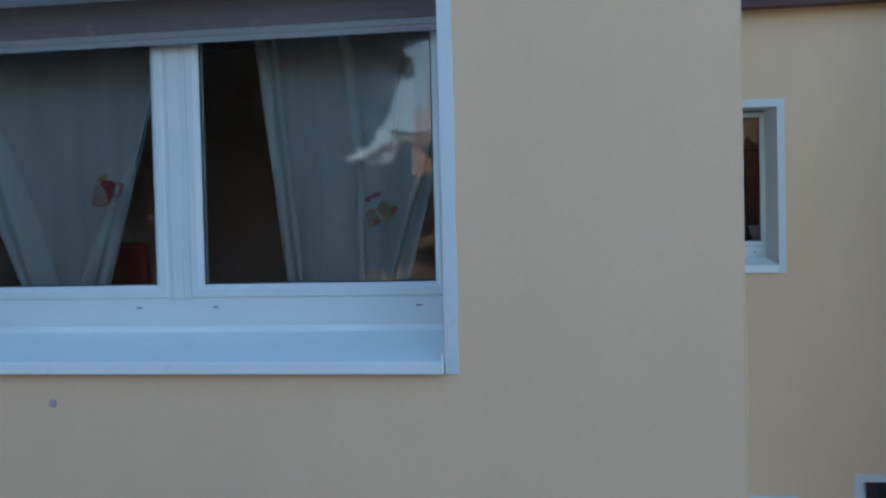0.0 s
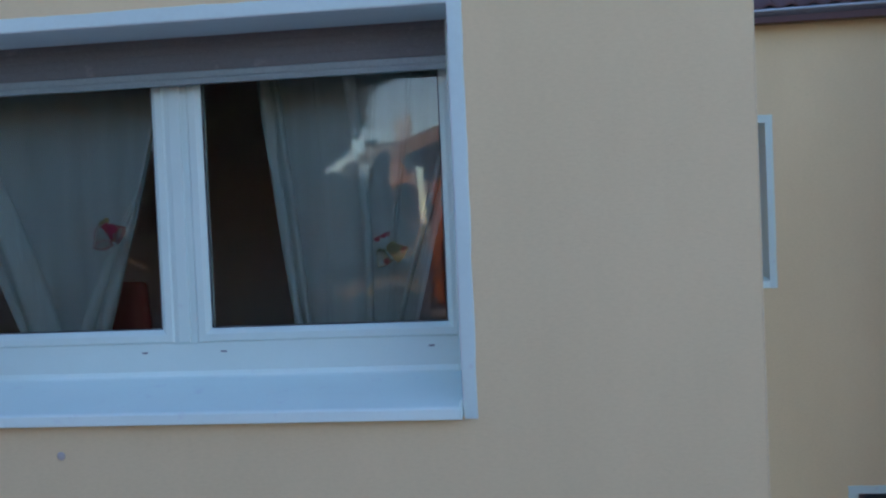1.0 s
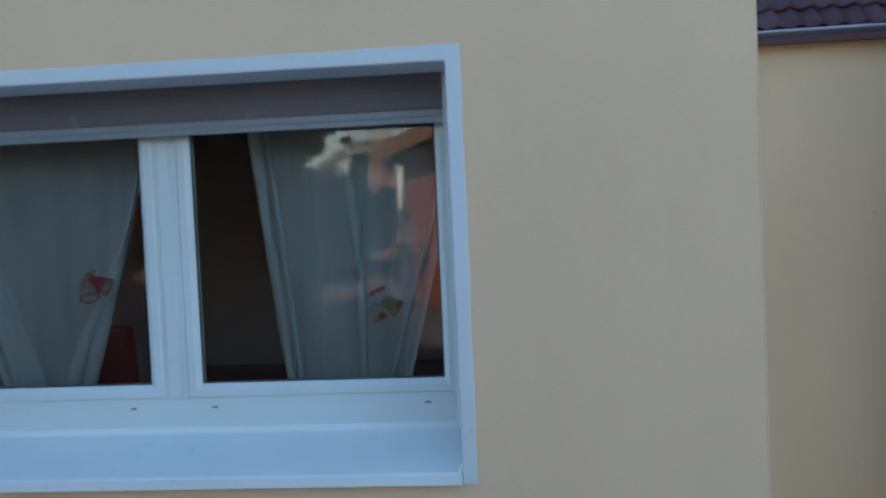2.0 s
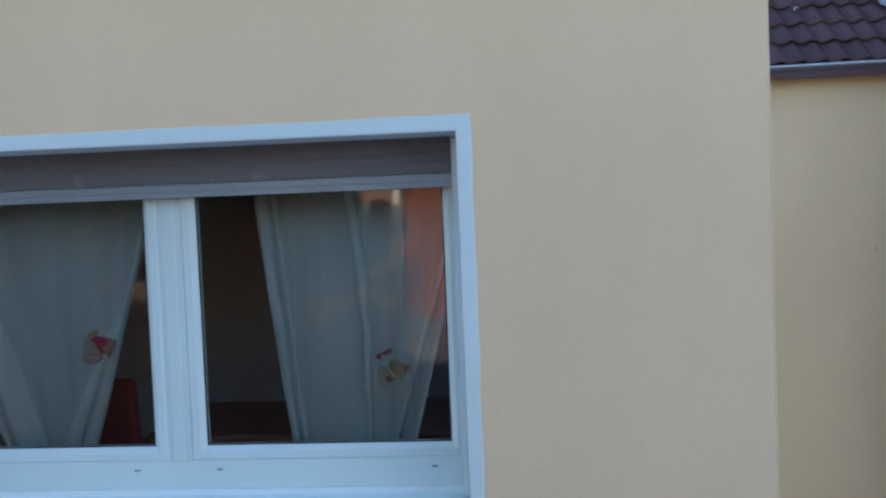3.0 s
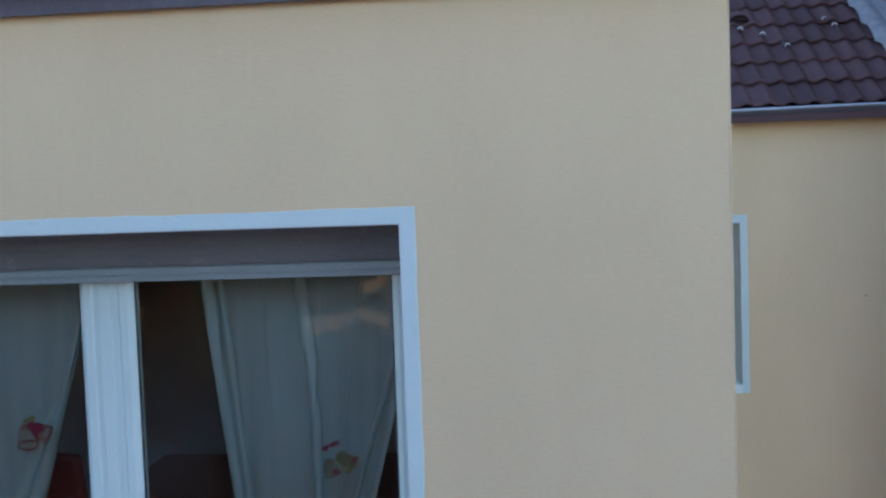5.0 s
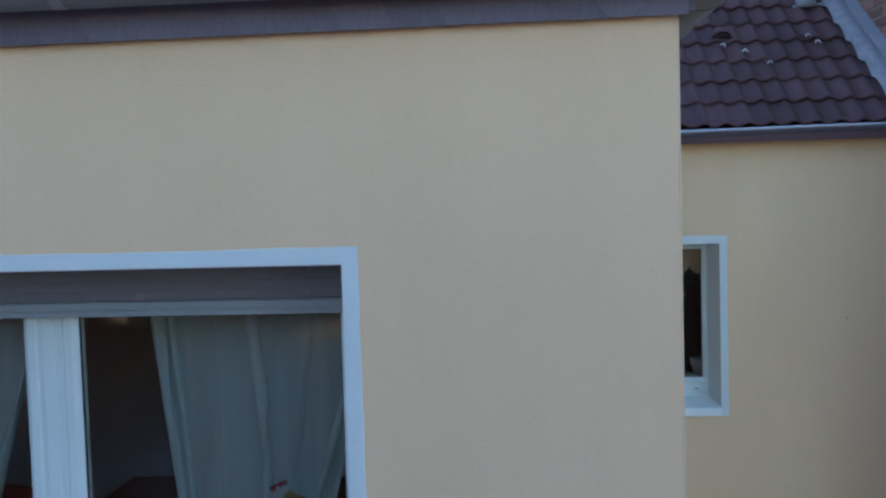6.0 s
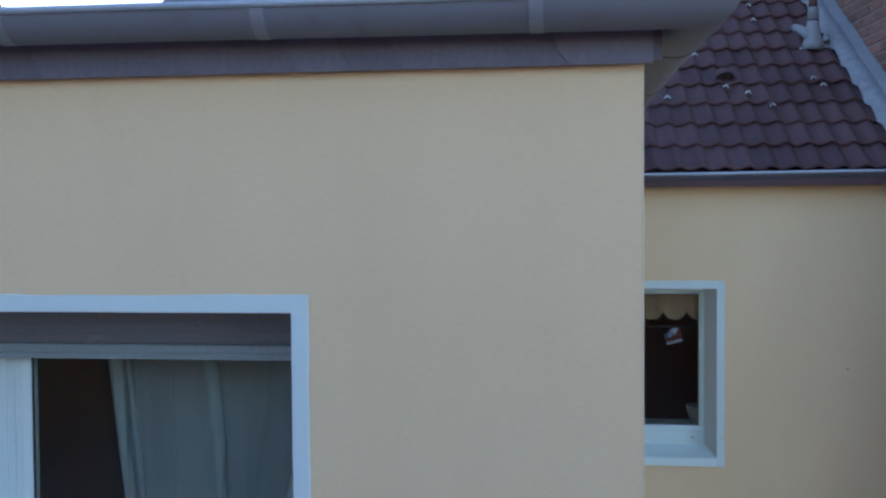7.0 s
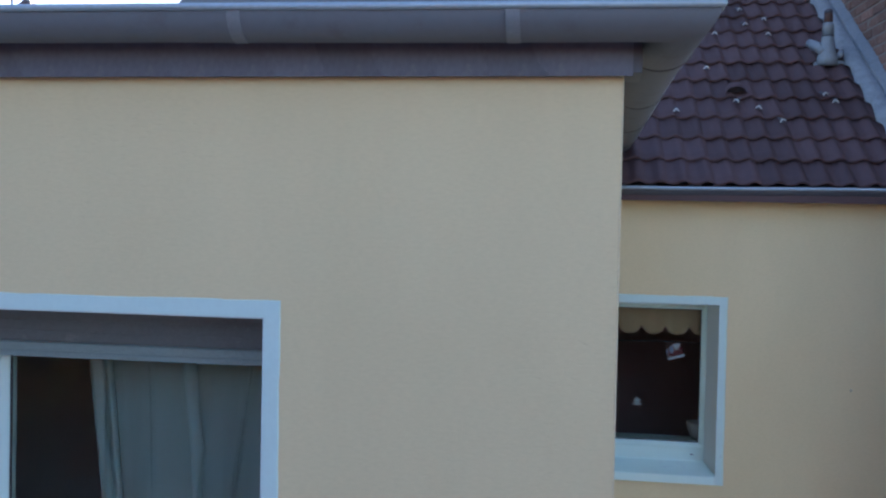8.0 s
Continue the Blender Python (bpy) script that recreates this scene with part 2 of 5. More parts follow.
M_STICK_BLUE = surface("pale_blue_cling_film", (0.2, 0.25, 0.36), (0.25, 0.3, 0.42), 30, 200, 0.4, relief=0.05)
M_STICK_PINK = surface("faded_pink_film", (0.17, 0.09, 0.11), (0.21, 0.12, 0.14), 30, 200, 0.4, relief=0.05)
M_STICK_CREAM = sheer_cloth("pale_yellow_film", (0.40, 0.36, 0.17), 0.55)
M_STICK_FILM = sheer_cloth("thin_beige_film", (0.50, 0.40, 0.30), 0.42)
M_PLUG = surface("grey_plug_plastic", (0.38, 0.36, 0.35), (0.44, 0.42, 0.41), 30, 200, 0.6, relief=0.1)
M_SPOT = surface("weathered_plug", (0.42, 0.36, 0.28), (0.46, 0.40, 0.31), 30, 200, 0.8, relief=0.1)
M_YARD = surface("grey_yard_gravel", (0.19, 0.175, 0.165), (0.26, 0.24, 0.225), 0.6, 30, 0.95, relief=0.6, depth=0.02, wear=(0.12, 0.12, 0.10), wear_at=(0.6, 0.75))
M_ORANGE = surface("terracotta_render", (0.34, 0.10, 0.05), (0.42, 0.135, 0.065), 0.8, 60, 0.85, relief=0.3)
M_ROOFRED = surface("brown_roof_covering", (0.15, 0.085, 0.06), (0.20, 0.115, 0.08), 1.2, 12, 0.8, relief=0.6, depth=0.03, stretch=(1, 1, 3))
M_TRIM = surface("pale_verge_board", (0.55, 0.52, 0.48), (0.62, 0.58, 0.54), 2.0, 60, 0.7)
M_VERGE = surface("brown_verge_board", (0.30, 0.19, 0.12), (0.36, 0.23, 0.15), 2.0, 60, 0.75)
M_CHIMNEY = surface("chimney_brick", (0.44, 0.24, 0.15), (0.52, 0.30, 0.19), 5.0, 60, 0.9, relief=0.4)
M_POT = surface("pale_clay_pot", (0.72, 0.68, 0.68), (0.78, 0.74, 0.74), 6.0, 80, 0.8, relief=0.2)
M_NEEDLE = surface("conifer_needles", (0.010, 0.020, 0.009), (0.022, 0.036, 0.015), 3.0, 40, 0.85, relief=0.0, spec=0.15)
M_LEAF = surface("autumn_hedge_leaves", (0.52, 0.44, 0.28), (0.66, 0.57, 0.40), 2.0, 30, 0.7, relief=0.0)
M_BARK = surface("brown_bark", (0.035, 0.027, 0.02), (0.055, 0.042, 0.031), 6.0, 40, 0.95, relief=0.8, depth=0.01, stretch=(1, 1, 0.3))
M_FARWALL = surface("far_grey_cladding", (0.16, 0.17, 0.19), (0.20, 0.21, 0.23), 1.5, 30, 0.7, relief=0.2, stretch=(1, 1, 0.2))


# ---- building helpers ----
def link_mesh(name, bm, mat, smooth=False):
    me = bpy.data.meshes.new(name)
    bmesh.ops.recalc_face_normals(bm, faces=bm.faces)
    bm.to_mesh(me)
    bm.free()
    me.materials.append(mat)
    if smooth:
        me.shade_smooth()
    return new(name, me)


def part(name, bm, mat, parent, label="", smooth=False):
    ob = link_mesh(name, bm, mat, smooth)
    ob.parent = parent
    if label:
        tagged(ob, label)
    return ob


def holder(name, x, y, z, label, category, kind="", group=""):
    """An empty at the base of a thing whose parts hang under it, in the thing's own coordinates."""
    e = new(name)
    e.location = (x, y, z)
    e.empty_display_size = 0.1
    return tagged(e, label, category, group, kind)


def box(bm, x0, x1, y0, y1, z0, z1, bevel=0.0, segments=2):
    vs = [bm.verts.new((x, y, z)) for x in (x0, x1) for y in (y0, y1) for z in (z0, z1)]
    fs = [bm.faces.new([vs[i] for i in q]) for q in ((0, 1, 3, 2), (4, 6, 7, 5), (0, 4, 5, 1), (2, 3, 7, 6), (0, 2, 6, 4), (1, 5, 7, 3))]
    if bevel:
        es = list({e for f in fs for e in f.edges})
        bmesh.ops.bevel(bm, geom=es, offset=bevel, segments=segments, affect="EDGES", profile=0.5)
    return bm


def boxed(x0, x1, y0, y1, z0, z1, bevel=0.0, segments=2):
    return box(bmesh.new(), x0, x1, y0, y1, z0, z1, bevel, segments)


def ring_frame(x0, x1, z0, z1, profile):
    """A mitred frame: profile is a closed loop of (inset, y)."""
    bm = bmesh.new()
    loops = []
    for d, y in profile:
        loops.append([bm.verts.new(p) for p in ((x0 + d, y, z0 + d), (x1 - d, y, z0 + d), (x1 - d, y, z1 - d), (x0 + d, y, z1 - d))])
    for a, b in zip(loops, loops[1:] + loops[:1]):
        for i in range(4):
            j = (i + 1) % 4
            bm.faces.new((a[i], a[j], b[j], b[i]))
    return bm


def sweep_x(profile, xs, closed=True, wobble=None):
    """Sweeps (y, z) points along x; caps both ends when the profile is closed."""
    bm = bmesh.new()
    rings = []
    for x in xs:
        w = wobble(x) if wobble else (0, 0)
        rings.append([bm.verts.new((x, y + w[0], z + w[1])) for y, z in profile])
    n = len(profile)
    for a, b in zip(rings, rings[1:]):
        for i in range(n if closed else n - 1):
            j = (i + 1) % n
            bm.faces.new((a[i], a[j], b[j], b[i]))
    if closed:
        bm.faces.new(rings[0])
        bm.faces.new(rings[-1])
    return bm


def wall_with_holes(name, x0, x1, z0, z1, y0, y1, holes, mat, cell=0.0):
    """A wall in the xz plane from y0 to y1, pierced by holes (hx0, hx1, hz0, hz1)."""
    xs = sorted({x0, x1, *(h[0] for h in holes), *(h[1] for h in holes)})
    zs = sorted({z0, z1, *(h[2] for h in holes), *(h[3] for h in holes)})
    bm = bmesh.new()
    made = {}

    def v(i, k, y):
        if (i, k, y) not in made:
            made[i, k, y] = bm.verts.new((xs[i], y, zs[k]))
        return made[i, k, y]

    def solid(i, k):
        if not (0 <= i < len(xs) - 1 and 0 <= k < len(zs) - 1):
            return False
        cx, cz = (xs[i] + xs[i + 1]) / 2, (zs[k] + zs[k + 1]) / 2
        return not any(h[0] < cx < h[1] and h[2] < cz < h[3] for h in holes)

    for i in range(len(xs) - 1):
        for k in range(len(zs) - 1):
            if not solid(i, k):
                continue
            for y in (y0, y1):
                bm.faces.new((v(i, k, y), v(i + 1, k, y), v(i + 1, k + 1, y), v(i, k + 1, y)))
            for (di, dk), (a, b) in (((-1, 0), ((i, k), (i, k + 1))), ((1, 0), ((i + 1, k), (i + 1, k + 1))), ((0, -1), ((i, k), (i + 1, k))), ((0, 1), ((i, k + 1), (i + 1, k + 1)))):
                if not solid(i + di, k + dk):
                    bm.faces.new((v(*a, y0), v(*b, y0), v(*b, y1), v(*a, y1)))
    return tagged(link_mesh(name, bm, mat), kind="structure")


def painted_band(length, width, proud, seed, wav=0.0016):
    """A hand-painted band in local x (length), z (width), raised by proud towards -y, with an uneven outer edge."""
    rng = random.Random(seed)
    n = max(4, int(length / 0.04))
    bm = bmesh.new()
    rows, drift = [], 0.0
    for i in range(n + 1):
        x = length * i / n
        drift = 0.7 * drift + rng.uniform(-wav, wav)
        o = width + drift
        rows.append([bm.verts.new(p) for p in ((x, 0.004, 0), (x, -proud, 0.0), (x, -proud, o - 0.002), (x, -proud * 0.4, o), (x, 0.004, o))])
    for a, b in zip(rows, rows[1:]):
        for i in range(5):
            j = (i + 1) % 5
            bm.faces.new((a[i], a[j], b[j], b[i]))
    bm.faces.new(rows[0])
    bm.faces.new(rows[-1])
    return bm


def plate(points, y0, y1):
    """A flat cut-out: (x, z) outline between y0 and y1."""
    bm = bmesh.new()
    a = [bm.verts.new((x, y0, z)) for x, z in points]
    b = [bm.verts.new((x, y1, z)) for x, z in points]
    bm.faces.new(a)
    bm.faces.new(b)
    for i in range(len(a)):
        j = (i + 1) % len(a)
        bm.faces.new((a[i], a[j], b[j], b[i]))
    return bm


def tube(bm, path, radius, sides=10):
    """A round bar along points; radius is a number or one per point."""
    pts = [Vector(p) for p in path]
    rings = []
    for i, p in enumerate(pts):
        d = (pts[min(i + 1, len(pts) - 1)] - pts[max(i - 1, 0)]).normalized()
        side = d.cross(Vector((0, 0, 1)) if abs(d.z) < 0.9 else Vector((1, 0, 0))).normalized()
        up = side.cross(d)
        r = radius if isinstance(radius, (int, float)) else radius[i]
        rings.append([bm.verts.new(p + r * (math.cos(2 * math.pi * k / sides) * side + math.sin(2 * math.pi * k / sides) * up)) for k in range(sides)])
    for a, b in zip(rings, rings[1:]):
        for k in range(sides):
            j = (k + 1) % sides
            bm.faces.new((a[k], a[j], b[j], b[k]))
    bm.faces.new(rings[0])
    bm.faces.new(rings[-1])
    return bm


def lathe(bm, profile, cx=0.0, cy=0.0, sides=20):
    """Turns (radius, z) points about the vertical through cx, cy."""
    rings = [[bm.verts.new((cx + r * math.cos(2 * math.pi * k / sides), cy + r * math.sin(2 * math.pi * k / sides), z)) for k in range(sides)] for r, z in profile]
    for a, b in zip(rings, rings[1:]):
        for k in range(sides):
            j = (k + 1) % sides
            bm.faces.new((a[k], a[j], b[j], b[k]))
    bm.faces.new(rings[0])
    bm.faces.new(rings[-1])
    return bm


# ---- ground ----
gb = bmesh.new()
n = 24
verts = [[gb.verts.new((-900 + 1800 * i / n, -900 + 1800 * j / n, 0)) for j in range(n + 1)] for i in range(n + 1)]
for i in range(n):
    for j in range(n):
        gb.faces.new((verts[i][j], verts[i + 1][j], verts[i + 1][j + 1], verts[i][j + 1]))
tagged(link_mesh("ground", gb, M_YARD), "grey gravel yard round the houses", "ground", kind="structure")

# ---- the wing with the large window ----
WX0, WY1 = -9.0, 5.95            # west end and back of the wing
WALL_T = 0.45
EAVE_Z = 5.756
YA = 3.64                       # face of the recessed wall
OPEN = (-3.32, -1.031, 3.60, 5.050)
tagged(wall_with_holes("wall_south", WX0, 0.0, 0.0, EAVE_Z + 0.1, 0.0, WALL_T, [OPEN], M_WALL), "cream rendered house wall in shade", "wall")
tagged(link_mesh("wall_east", boxed(-0.35, 0.0, WALL_T, YA - 0.001, 0, EAVE_Z + 0.1), M_WALL), "cream rendered side wall", "wall", kind="structure")
tagged(link_mesh("wall_west", boxed(WX0, WX0 + 0.35, WALL_T, WY1, 0, EAVE_Z + 0.1), M_WALL), "cream rendered side wall", "wall", kind="structure")
tagged(link_mesh("wall_inner", boxed(-0.35, -0.15, YA + 0.361, WY1, 0, EAVE_Z + 0.1), M_ROOM), "dim inner wall between the rooms", "wall", kind="structure")
tagged(link_mesh("wall_room_west", boxed(-4.4, -4.25, WALL_T, 3.5, 2.85, 5.42), M_ROOM), "dim painted side wall of the room", "wall", kind="structure")
tagged(link_mesh("wall_north", boxed(-4.4, -0.35, 3.5, 3.6, 0, EAVE_Z + 0.1), M_ROOM), "dim inner wall behind the room", "wall", kind="structure")
tagged(link_mesh("floor", boxed(WX0 + 0.35, -0.35, WALL_T, 4.6, 2.6, 2.85), M_FLOOR), "brown wooden floor of the dim room", "floor", kind="structure")
tagged(link_mesh("ceiling", boxed(WX0 + 0.35, -0.35, WALL_T, 4.6, 5.42, 5.5), M_ROOM), "dim room ceiling", "ceiling", kind="structure")
tagged(link_mesh("roof", boxed(WX0 - 0.03, 0.03, -0.025, WY1, EAVE_Z + 0.1, 5.915), M_MEMBRANE), "flat dark roof of the wing", "roof", kind="structure")
for x in (-0.357,):
    tagged(link_mesh("wall_lining", boxed(x, x + 0.004, WALL_T, 3.5, 2.85, 5.42), M_ROOM), "dim painted side of the room", "wall", kind="structure")
tagged(link_mesh("wall_lining", boxed(-4.25, OPEN[0] - 0.1, WALL_T + 0.001, WALL_T + 0.005, 2.85, 5.42), M_ROOM), "dim painted inner face of the window wall", "wall", kind="structure")

tagged(link_mesh("trim_corner_bead", boxed(-0.003, 0.0018, -0.0018, 0.004, 0.0, EAVE_Z, 0.0008, 1), M_BEAD), "pale worn edge of the rendered corner", "corner bead", kind="structure")

# ---- the recessed wall with the small window ----
AX1 = 2.3
SMALL = (-0.06, 0.727, 3.755, 4.868)
LOW_A = (1.255, 2.0, 1.25, 2.285)
LOW_B = (0.16, 0.775, 1.15, 2.125)
tagged(wall_with_holes("wall_recessed", -0.35, AX1, 0.0, 5.60, YA, YA + 0.36, [SMALL, LOW_A, LOW_B], M_WALL), "cream rendered recessed wall in shade", "wall", kind="structure")
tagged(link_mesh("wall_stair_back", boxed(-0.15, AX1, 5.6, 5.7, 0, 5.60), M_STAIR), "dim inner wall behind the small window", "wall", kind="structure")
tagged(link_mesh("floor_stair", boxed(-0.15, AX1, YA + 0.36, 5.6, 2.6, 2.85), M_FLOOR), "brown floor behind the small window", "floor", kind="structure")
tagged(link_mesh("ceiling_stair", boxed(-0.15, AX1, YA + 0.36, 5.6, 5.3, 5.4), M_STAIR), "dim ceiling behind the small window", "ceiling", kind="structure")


def window_bands(parent, hole, y, width, proud, seed, bottom):
    """White painted band round an opening: top and two sides, and the reveal's lining."""
    x0, x1, z0, z1 = hole
    top = part("painted_band", painted_band(x1 - x0 + 2 * width, width, proud, seed), M_WHITE_RENDER, parent)
    top.location = (x0 - width, y, z1)
    for k, (x, sgn) in enumerate(((x1, 1), (x0, -1))):
        b = part("painted_band", painted_band(z1 - bottom, width, proud, seed + 1 + k), M_WHITE_RENDER, parent)
        b.matrix_basis = Matrix.Translation((x, y, bottom)) @ Matrix(((0, 0, sgn, 0), (0, 1, 0, 0), (1, 0, 0, 0), (0, 0, 0, 1)))
    return top


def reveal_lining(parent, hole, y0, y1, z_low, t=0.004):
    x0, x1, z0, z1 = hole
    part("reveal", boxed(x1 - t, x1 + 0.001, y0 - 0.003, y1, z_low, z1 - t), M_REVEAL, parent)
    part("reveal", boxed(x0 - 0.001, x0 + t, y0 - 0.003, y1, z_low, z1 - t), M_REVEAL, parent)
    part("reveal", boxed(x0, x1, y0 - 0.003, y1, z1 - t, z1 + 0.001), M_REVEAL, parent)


def sash(parent, x0, x1, z0, z1, yf, rail=0.055):
    """A plastic casement: stepped mitred frame, black seal and the pane."""
    s = part("sash", ring_frame(x0, x1, z0, z1, [(0, yf + 0.06), (0, yf + 0.006), (0.006, yf), (rail - 0.022, yf), (rail - 0.016, yf + 0.004), (rail - 0.003, yf + 0.014), (rail, yf + 0.022), (rail, yf + 0.06)]), M_PVC, parent)
    part("seal", ring_frame(x0 + rail - 0.001, x1 - rail + 0.001, z0 + rail - 0.001, z1 - rail + 0.001, [(0, yf + 0.020), (0.005, yf + 0.024), (0.005, yf + 0.03), (0, yf + 0.03)]), M_RUBBER, s, "black rubber seal")
    g = part("pane", boxed(x0 + rail - 0.004, x1 - rail + 0.004, yf + 0.030, yf + 0.034, z0 + rail - 0.004, z1 - rail + 0.004), M_GLASS, s, "clear reflecting glass pane")
    g.visible_shadow = False
    return s


def weep_slots(parent, xs, y, z):
    for x in xs:
        part("drain_cap", boxed(x - 0.012, x + 0.012, y - 0.004, y + 0.002, z - 0.0035, z + 0.0035, 0.002), M_STRAP, parent, "small grey drain cap")


# large window
win = tagged(new("window_1"), "large white two-casement plastic window with a half-raised grey shutter", "window", kind="structure")
window_bands(win, OPEN, 0.0, 0.049, 0.006, 3, 3.590)
reveal_lining(win, OPEN, 0.0, 0.33, 3.63)
YF = 0.345                     # front of the casements
x0, x1 = OPEN[0], OPEN[1]
part("outer_frame", ring_frame(x0 + 0.004, x1 - 0.004, 3.692, 5.055, [(0, YF + 0.08), (0, YF + 0.018), (0.004, YF + 0.012), (0.045, YF + 0.012), (0.05, YF + 0.016), (0.05, YF + 0.08)]), M_PVC, win)
part("bottom_rail", boxed(x0 + 0.006, x1 - 0.006, YF + 0.009, YF + 0.075, 3.694, 3.851, 0.003), M_PVC, win)
part("mullion", boxed(-2.232, -2.128, YF + 0.006, YF + 0.075, 3.838, 5.05, 0.004), M_PVC, win)
part("cover_strip", boxed(-2.205, -2.155, YF - 0.004, YF + 0.008, 3.846, 5.05, 0.004), M_PVC, win)
sash(win, -2.127, -1.065, 3.845, 5.045, YF)
sash(win, -3.29, -2.225, 3.845, 5.045, YF)
weep_slots(win, (-3.15, -2.355, -2.026, -1.187), YF + 0.009, 3.807)
sill_shape = [(0.352, 3.732), (0.346, 3.732), (0.342, 3.712), (0.33, 3.706), (-0.030, 3.638), (-0.038, 3.631), (-0.040, 3.596), (-0.036, 3.593), (-0.032, 3.596), (-0.030, 3.618), (-0.004, 3.626), (0.345, 3.690)]
part("sill", sweep_x(sill_shape, [x0 + 0.002 + (x1 - x0 - 0.006) * i / 8 for i in range(9)]), M_SILL, win, "white coated metal sill")
part("sill_end", boxed(x1 - 0.012, x1 - 0.0045, -0.043, 0.05, 3.598, 3.662, 0.002), M_SILL, win)
for x in (x0 + 0.005, x1 - 0.043):
    part("guide_rail", boxed(x, x + 0.038, 0.268, 0.318, 3.72, 5.04, 0.003), M_PVC, win)

# roller shutter, let down a little
shutter = holder("roller_shutter", -2.18, 0.29, 4.862, "grey roller shutter let down over the window top", "shutter")
sx0, sx1 = OPEN[0] + 0.045 + 2.18, OPEN[1] - 0.044 + 2.18
for i in range(4):
    z = 0.052 + 0.0355 * i
    prof = [(0.006, z), (-0.0035, z + 0.0003), (-0.005, z + 0.008), (-0.0055, z + 0.018), (-0.005, z + 0.027), (-0.0038, z + 0.0352), (0.006, z + 0.0354)]
    part("slat", sweep_x(prof, [sx0, (sx0 + sx1) / 2, sx1]), M_SHUTTER, shutter)
part("end_bar", sweep_x([(0.008, 0), (-0.010, 0.0), (-0.012, 0.003), (-0.012, 0.016), (-0.009, 0.019), (-0.009, 0.023), (-0.014, 0.026), (-0.014, 0.046), (-0.010, 0.0505), (0.008, 0.0505)], [sx0, (sx0 + sx1) / 2, sx1]), M_BAR, shutter, "light grey aluminium end bar")

# a plug in the wall under the window
plug = holder("wall_plug", -2.543, 0.0, 3.478, "small grey plastic plug in the cream wall", "plug")
pb = lathe(bmesh.new(), [(0.006, 0.0), (0.014, 0.0005), (0.016, 0.002), (0.0145, 0.005), (0.008, 0.0065), (0.001, 0.0068)], sides=14)
bmesh.ops.rotate(pb, verts=pb.verts, matrix=Matrix.Rotation(radians(90), 3, "X"))
part("cap", pb, M_PLUG, plug)

spot = holder("wall_plug", 1.533, YA, 4.361, "small grey plug in the recessed cream wall", "plug")
pb = lathe(bmesh.new(), [(0.003, 0.0), (0.006, 0.0005), (0.008, 0.002), (0.006, 0.004), (0.001, 0.005)], sides=12)
bmesh.ops.rotate(pb, verts=pb.verts, matrix=Matrix.Rotation(radians(90), 3, "X"))
part("cap", pb, M_SPOT, spot)

# small window
win2 = tagged(new("window_2"), "small white plastic window in a deep painted reveal", "window", kind="structure")
window_bands(win2, SMALL, YA, 0.050, 0.006, 11, 3.721)
YF2 = YA + 0.208
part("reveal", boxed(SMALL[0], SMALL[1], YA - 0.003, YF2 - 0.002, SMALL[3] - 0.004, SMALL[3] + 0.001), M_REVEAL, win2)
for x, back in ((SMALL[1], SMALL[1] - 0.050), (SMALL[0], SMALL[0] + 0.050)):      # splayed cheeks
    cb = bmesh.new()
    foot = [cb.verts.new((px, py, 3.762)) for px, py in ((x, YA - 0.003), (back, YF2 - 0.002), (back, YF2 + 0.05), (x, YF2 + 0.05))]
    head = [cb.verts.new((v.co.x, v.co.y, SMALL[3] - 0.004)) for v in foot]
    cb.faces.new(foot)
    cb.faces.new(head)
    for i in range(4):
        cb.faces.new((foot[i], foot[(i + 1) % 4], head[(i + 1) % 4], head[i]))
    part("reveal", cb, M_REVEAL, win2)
sx = SMALL
part("outer_frame", ring_frame(sx[0] + 0.020, sx[1] - 0.020, 3.80, sx[3] + 0.012, [(0, YF2 + 0.07), (0, YF2 + 0.052), (0.028, YF2 + 0.052), (0.028, YF2 + 0.008), (0.034, YF2 + 0.004), (0.046, YF2 + 0.008), (0.05, YF2 + 0.07)]), M_PVC, win2)
part("bottom_rail", boxed(sx[0] + 0.052, sx[1] - 0.052, YF2 + 0.006, YF2 + 0.07, 3.80, 3.906, 0.003), M_PVC, win2)
sash(win2, sx[0] + 0.045, sx[1] - 0.045, 3.90, sx[3] - 0.013, YF2, 0.040)
weep_slots(win2, (0.60,), YF2 + 0.006, 3.862)
part("sill", sweep_x([(YF2 + 0.005, 3.825), (YF2 - 0.002, 3.825), (YF2 - 0.006, 3.818), (YA - 0.02, 3.778), (YA - 0.026, 3.772), (YA - 0.027, 3.726), (YA - 0.022, 3.724), (YA - 0.018, 3.755), (YA + 0.01, 3.762), (YF2 + 0.005, 3.80)], [sx[0] + 0.002, sx[1] - 0.004]), M_SILL, win2, "white coated metal sill")

# lower windows, of which only the tops show
for name, hole, seed in (("window_3", LOW_A, 21), ("window_4", LOW_B, 31)):
    w = tagged(new(name), "dark lower-floor window with a white painted band", "window", kind="structure")
    window_bands(w, hole, YA, 0.052, 0.006, seed, hole[2])
    reveal_lining(w, hole, YA, YA + 0.16, hole[2])
    part("outer_frame", ring_frame(hole[0] + 0.003, hole[1] - 0.003, hole[2], hole[3] + 0.01, [(0, YA + 0.24), (0, YA + 0.175), (0.06, YA + 0.175), (0.06, YA + 0.24)]), M_PVC, w)
    g = part("pane", boxed(hole[0] + 0.058, hole[1] - 0.058, YA + 0.2, YA + 0.204, hole[2] + 0.055, hole[3] - 0.045), M_GLASS, w, "dark reflecting pane")
    g.visible_shadow = False

# ---- eaves of the wing: slate-clad edge, gutter and its straps ----
GR, GC, GZ = 0.080, 0.14, 5.910          # gutter radius, its distance from the wall, its rim height
GY_END = 4.15
GFALL = 0.006                    # the south run falls gently to the corner


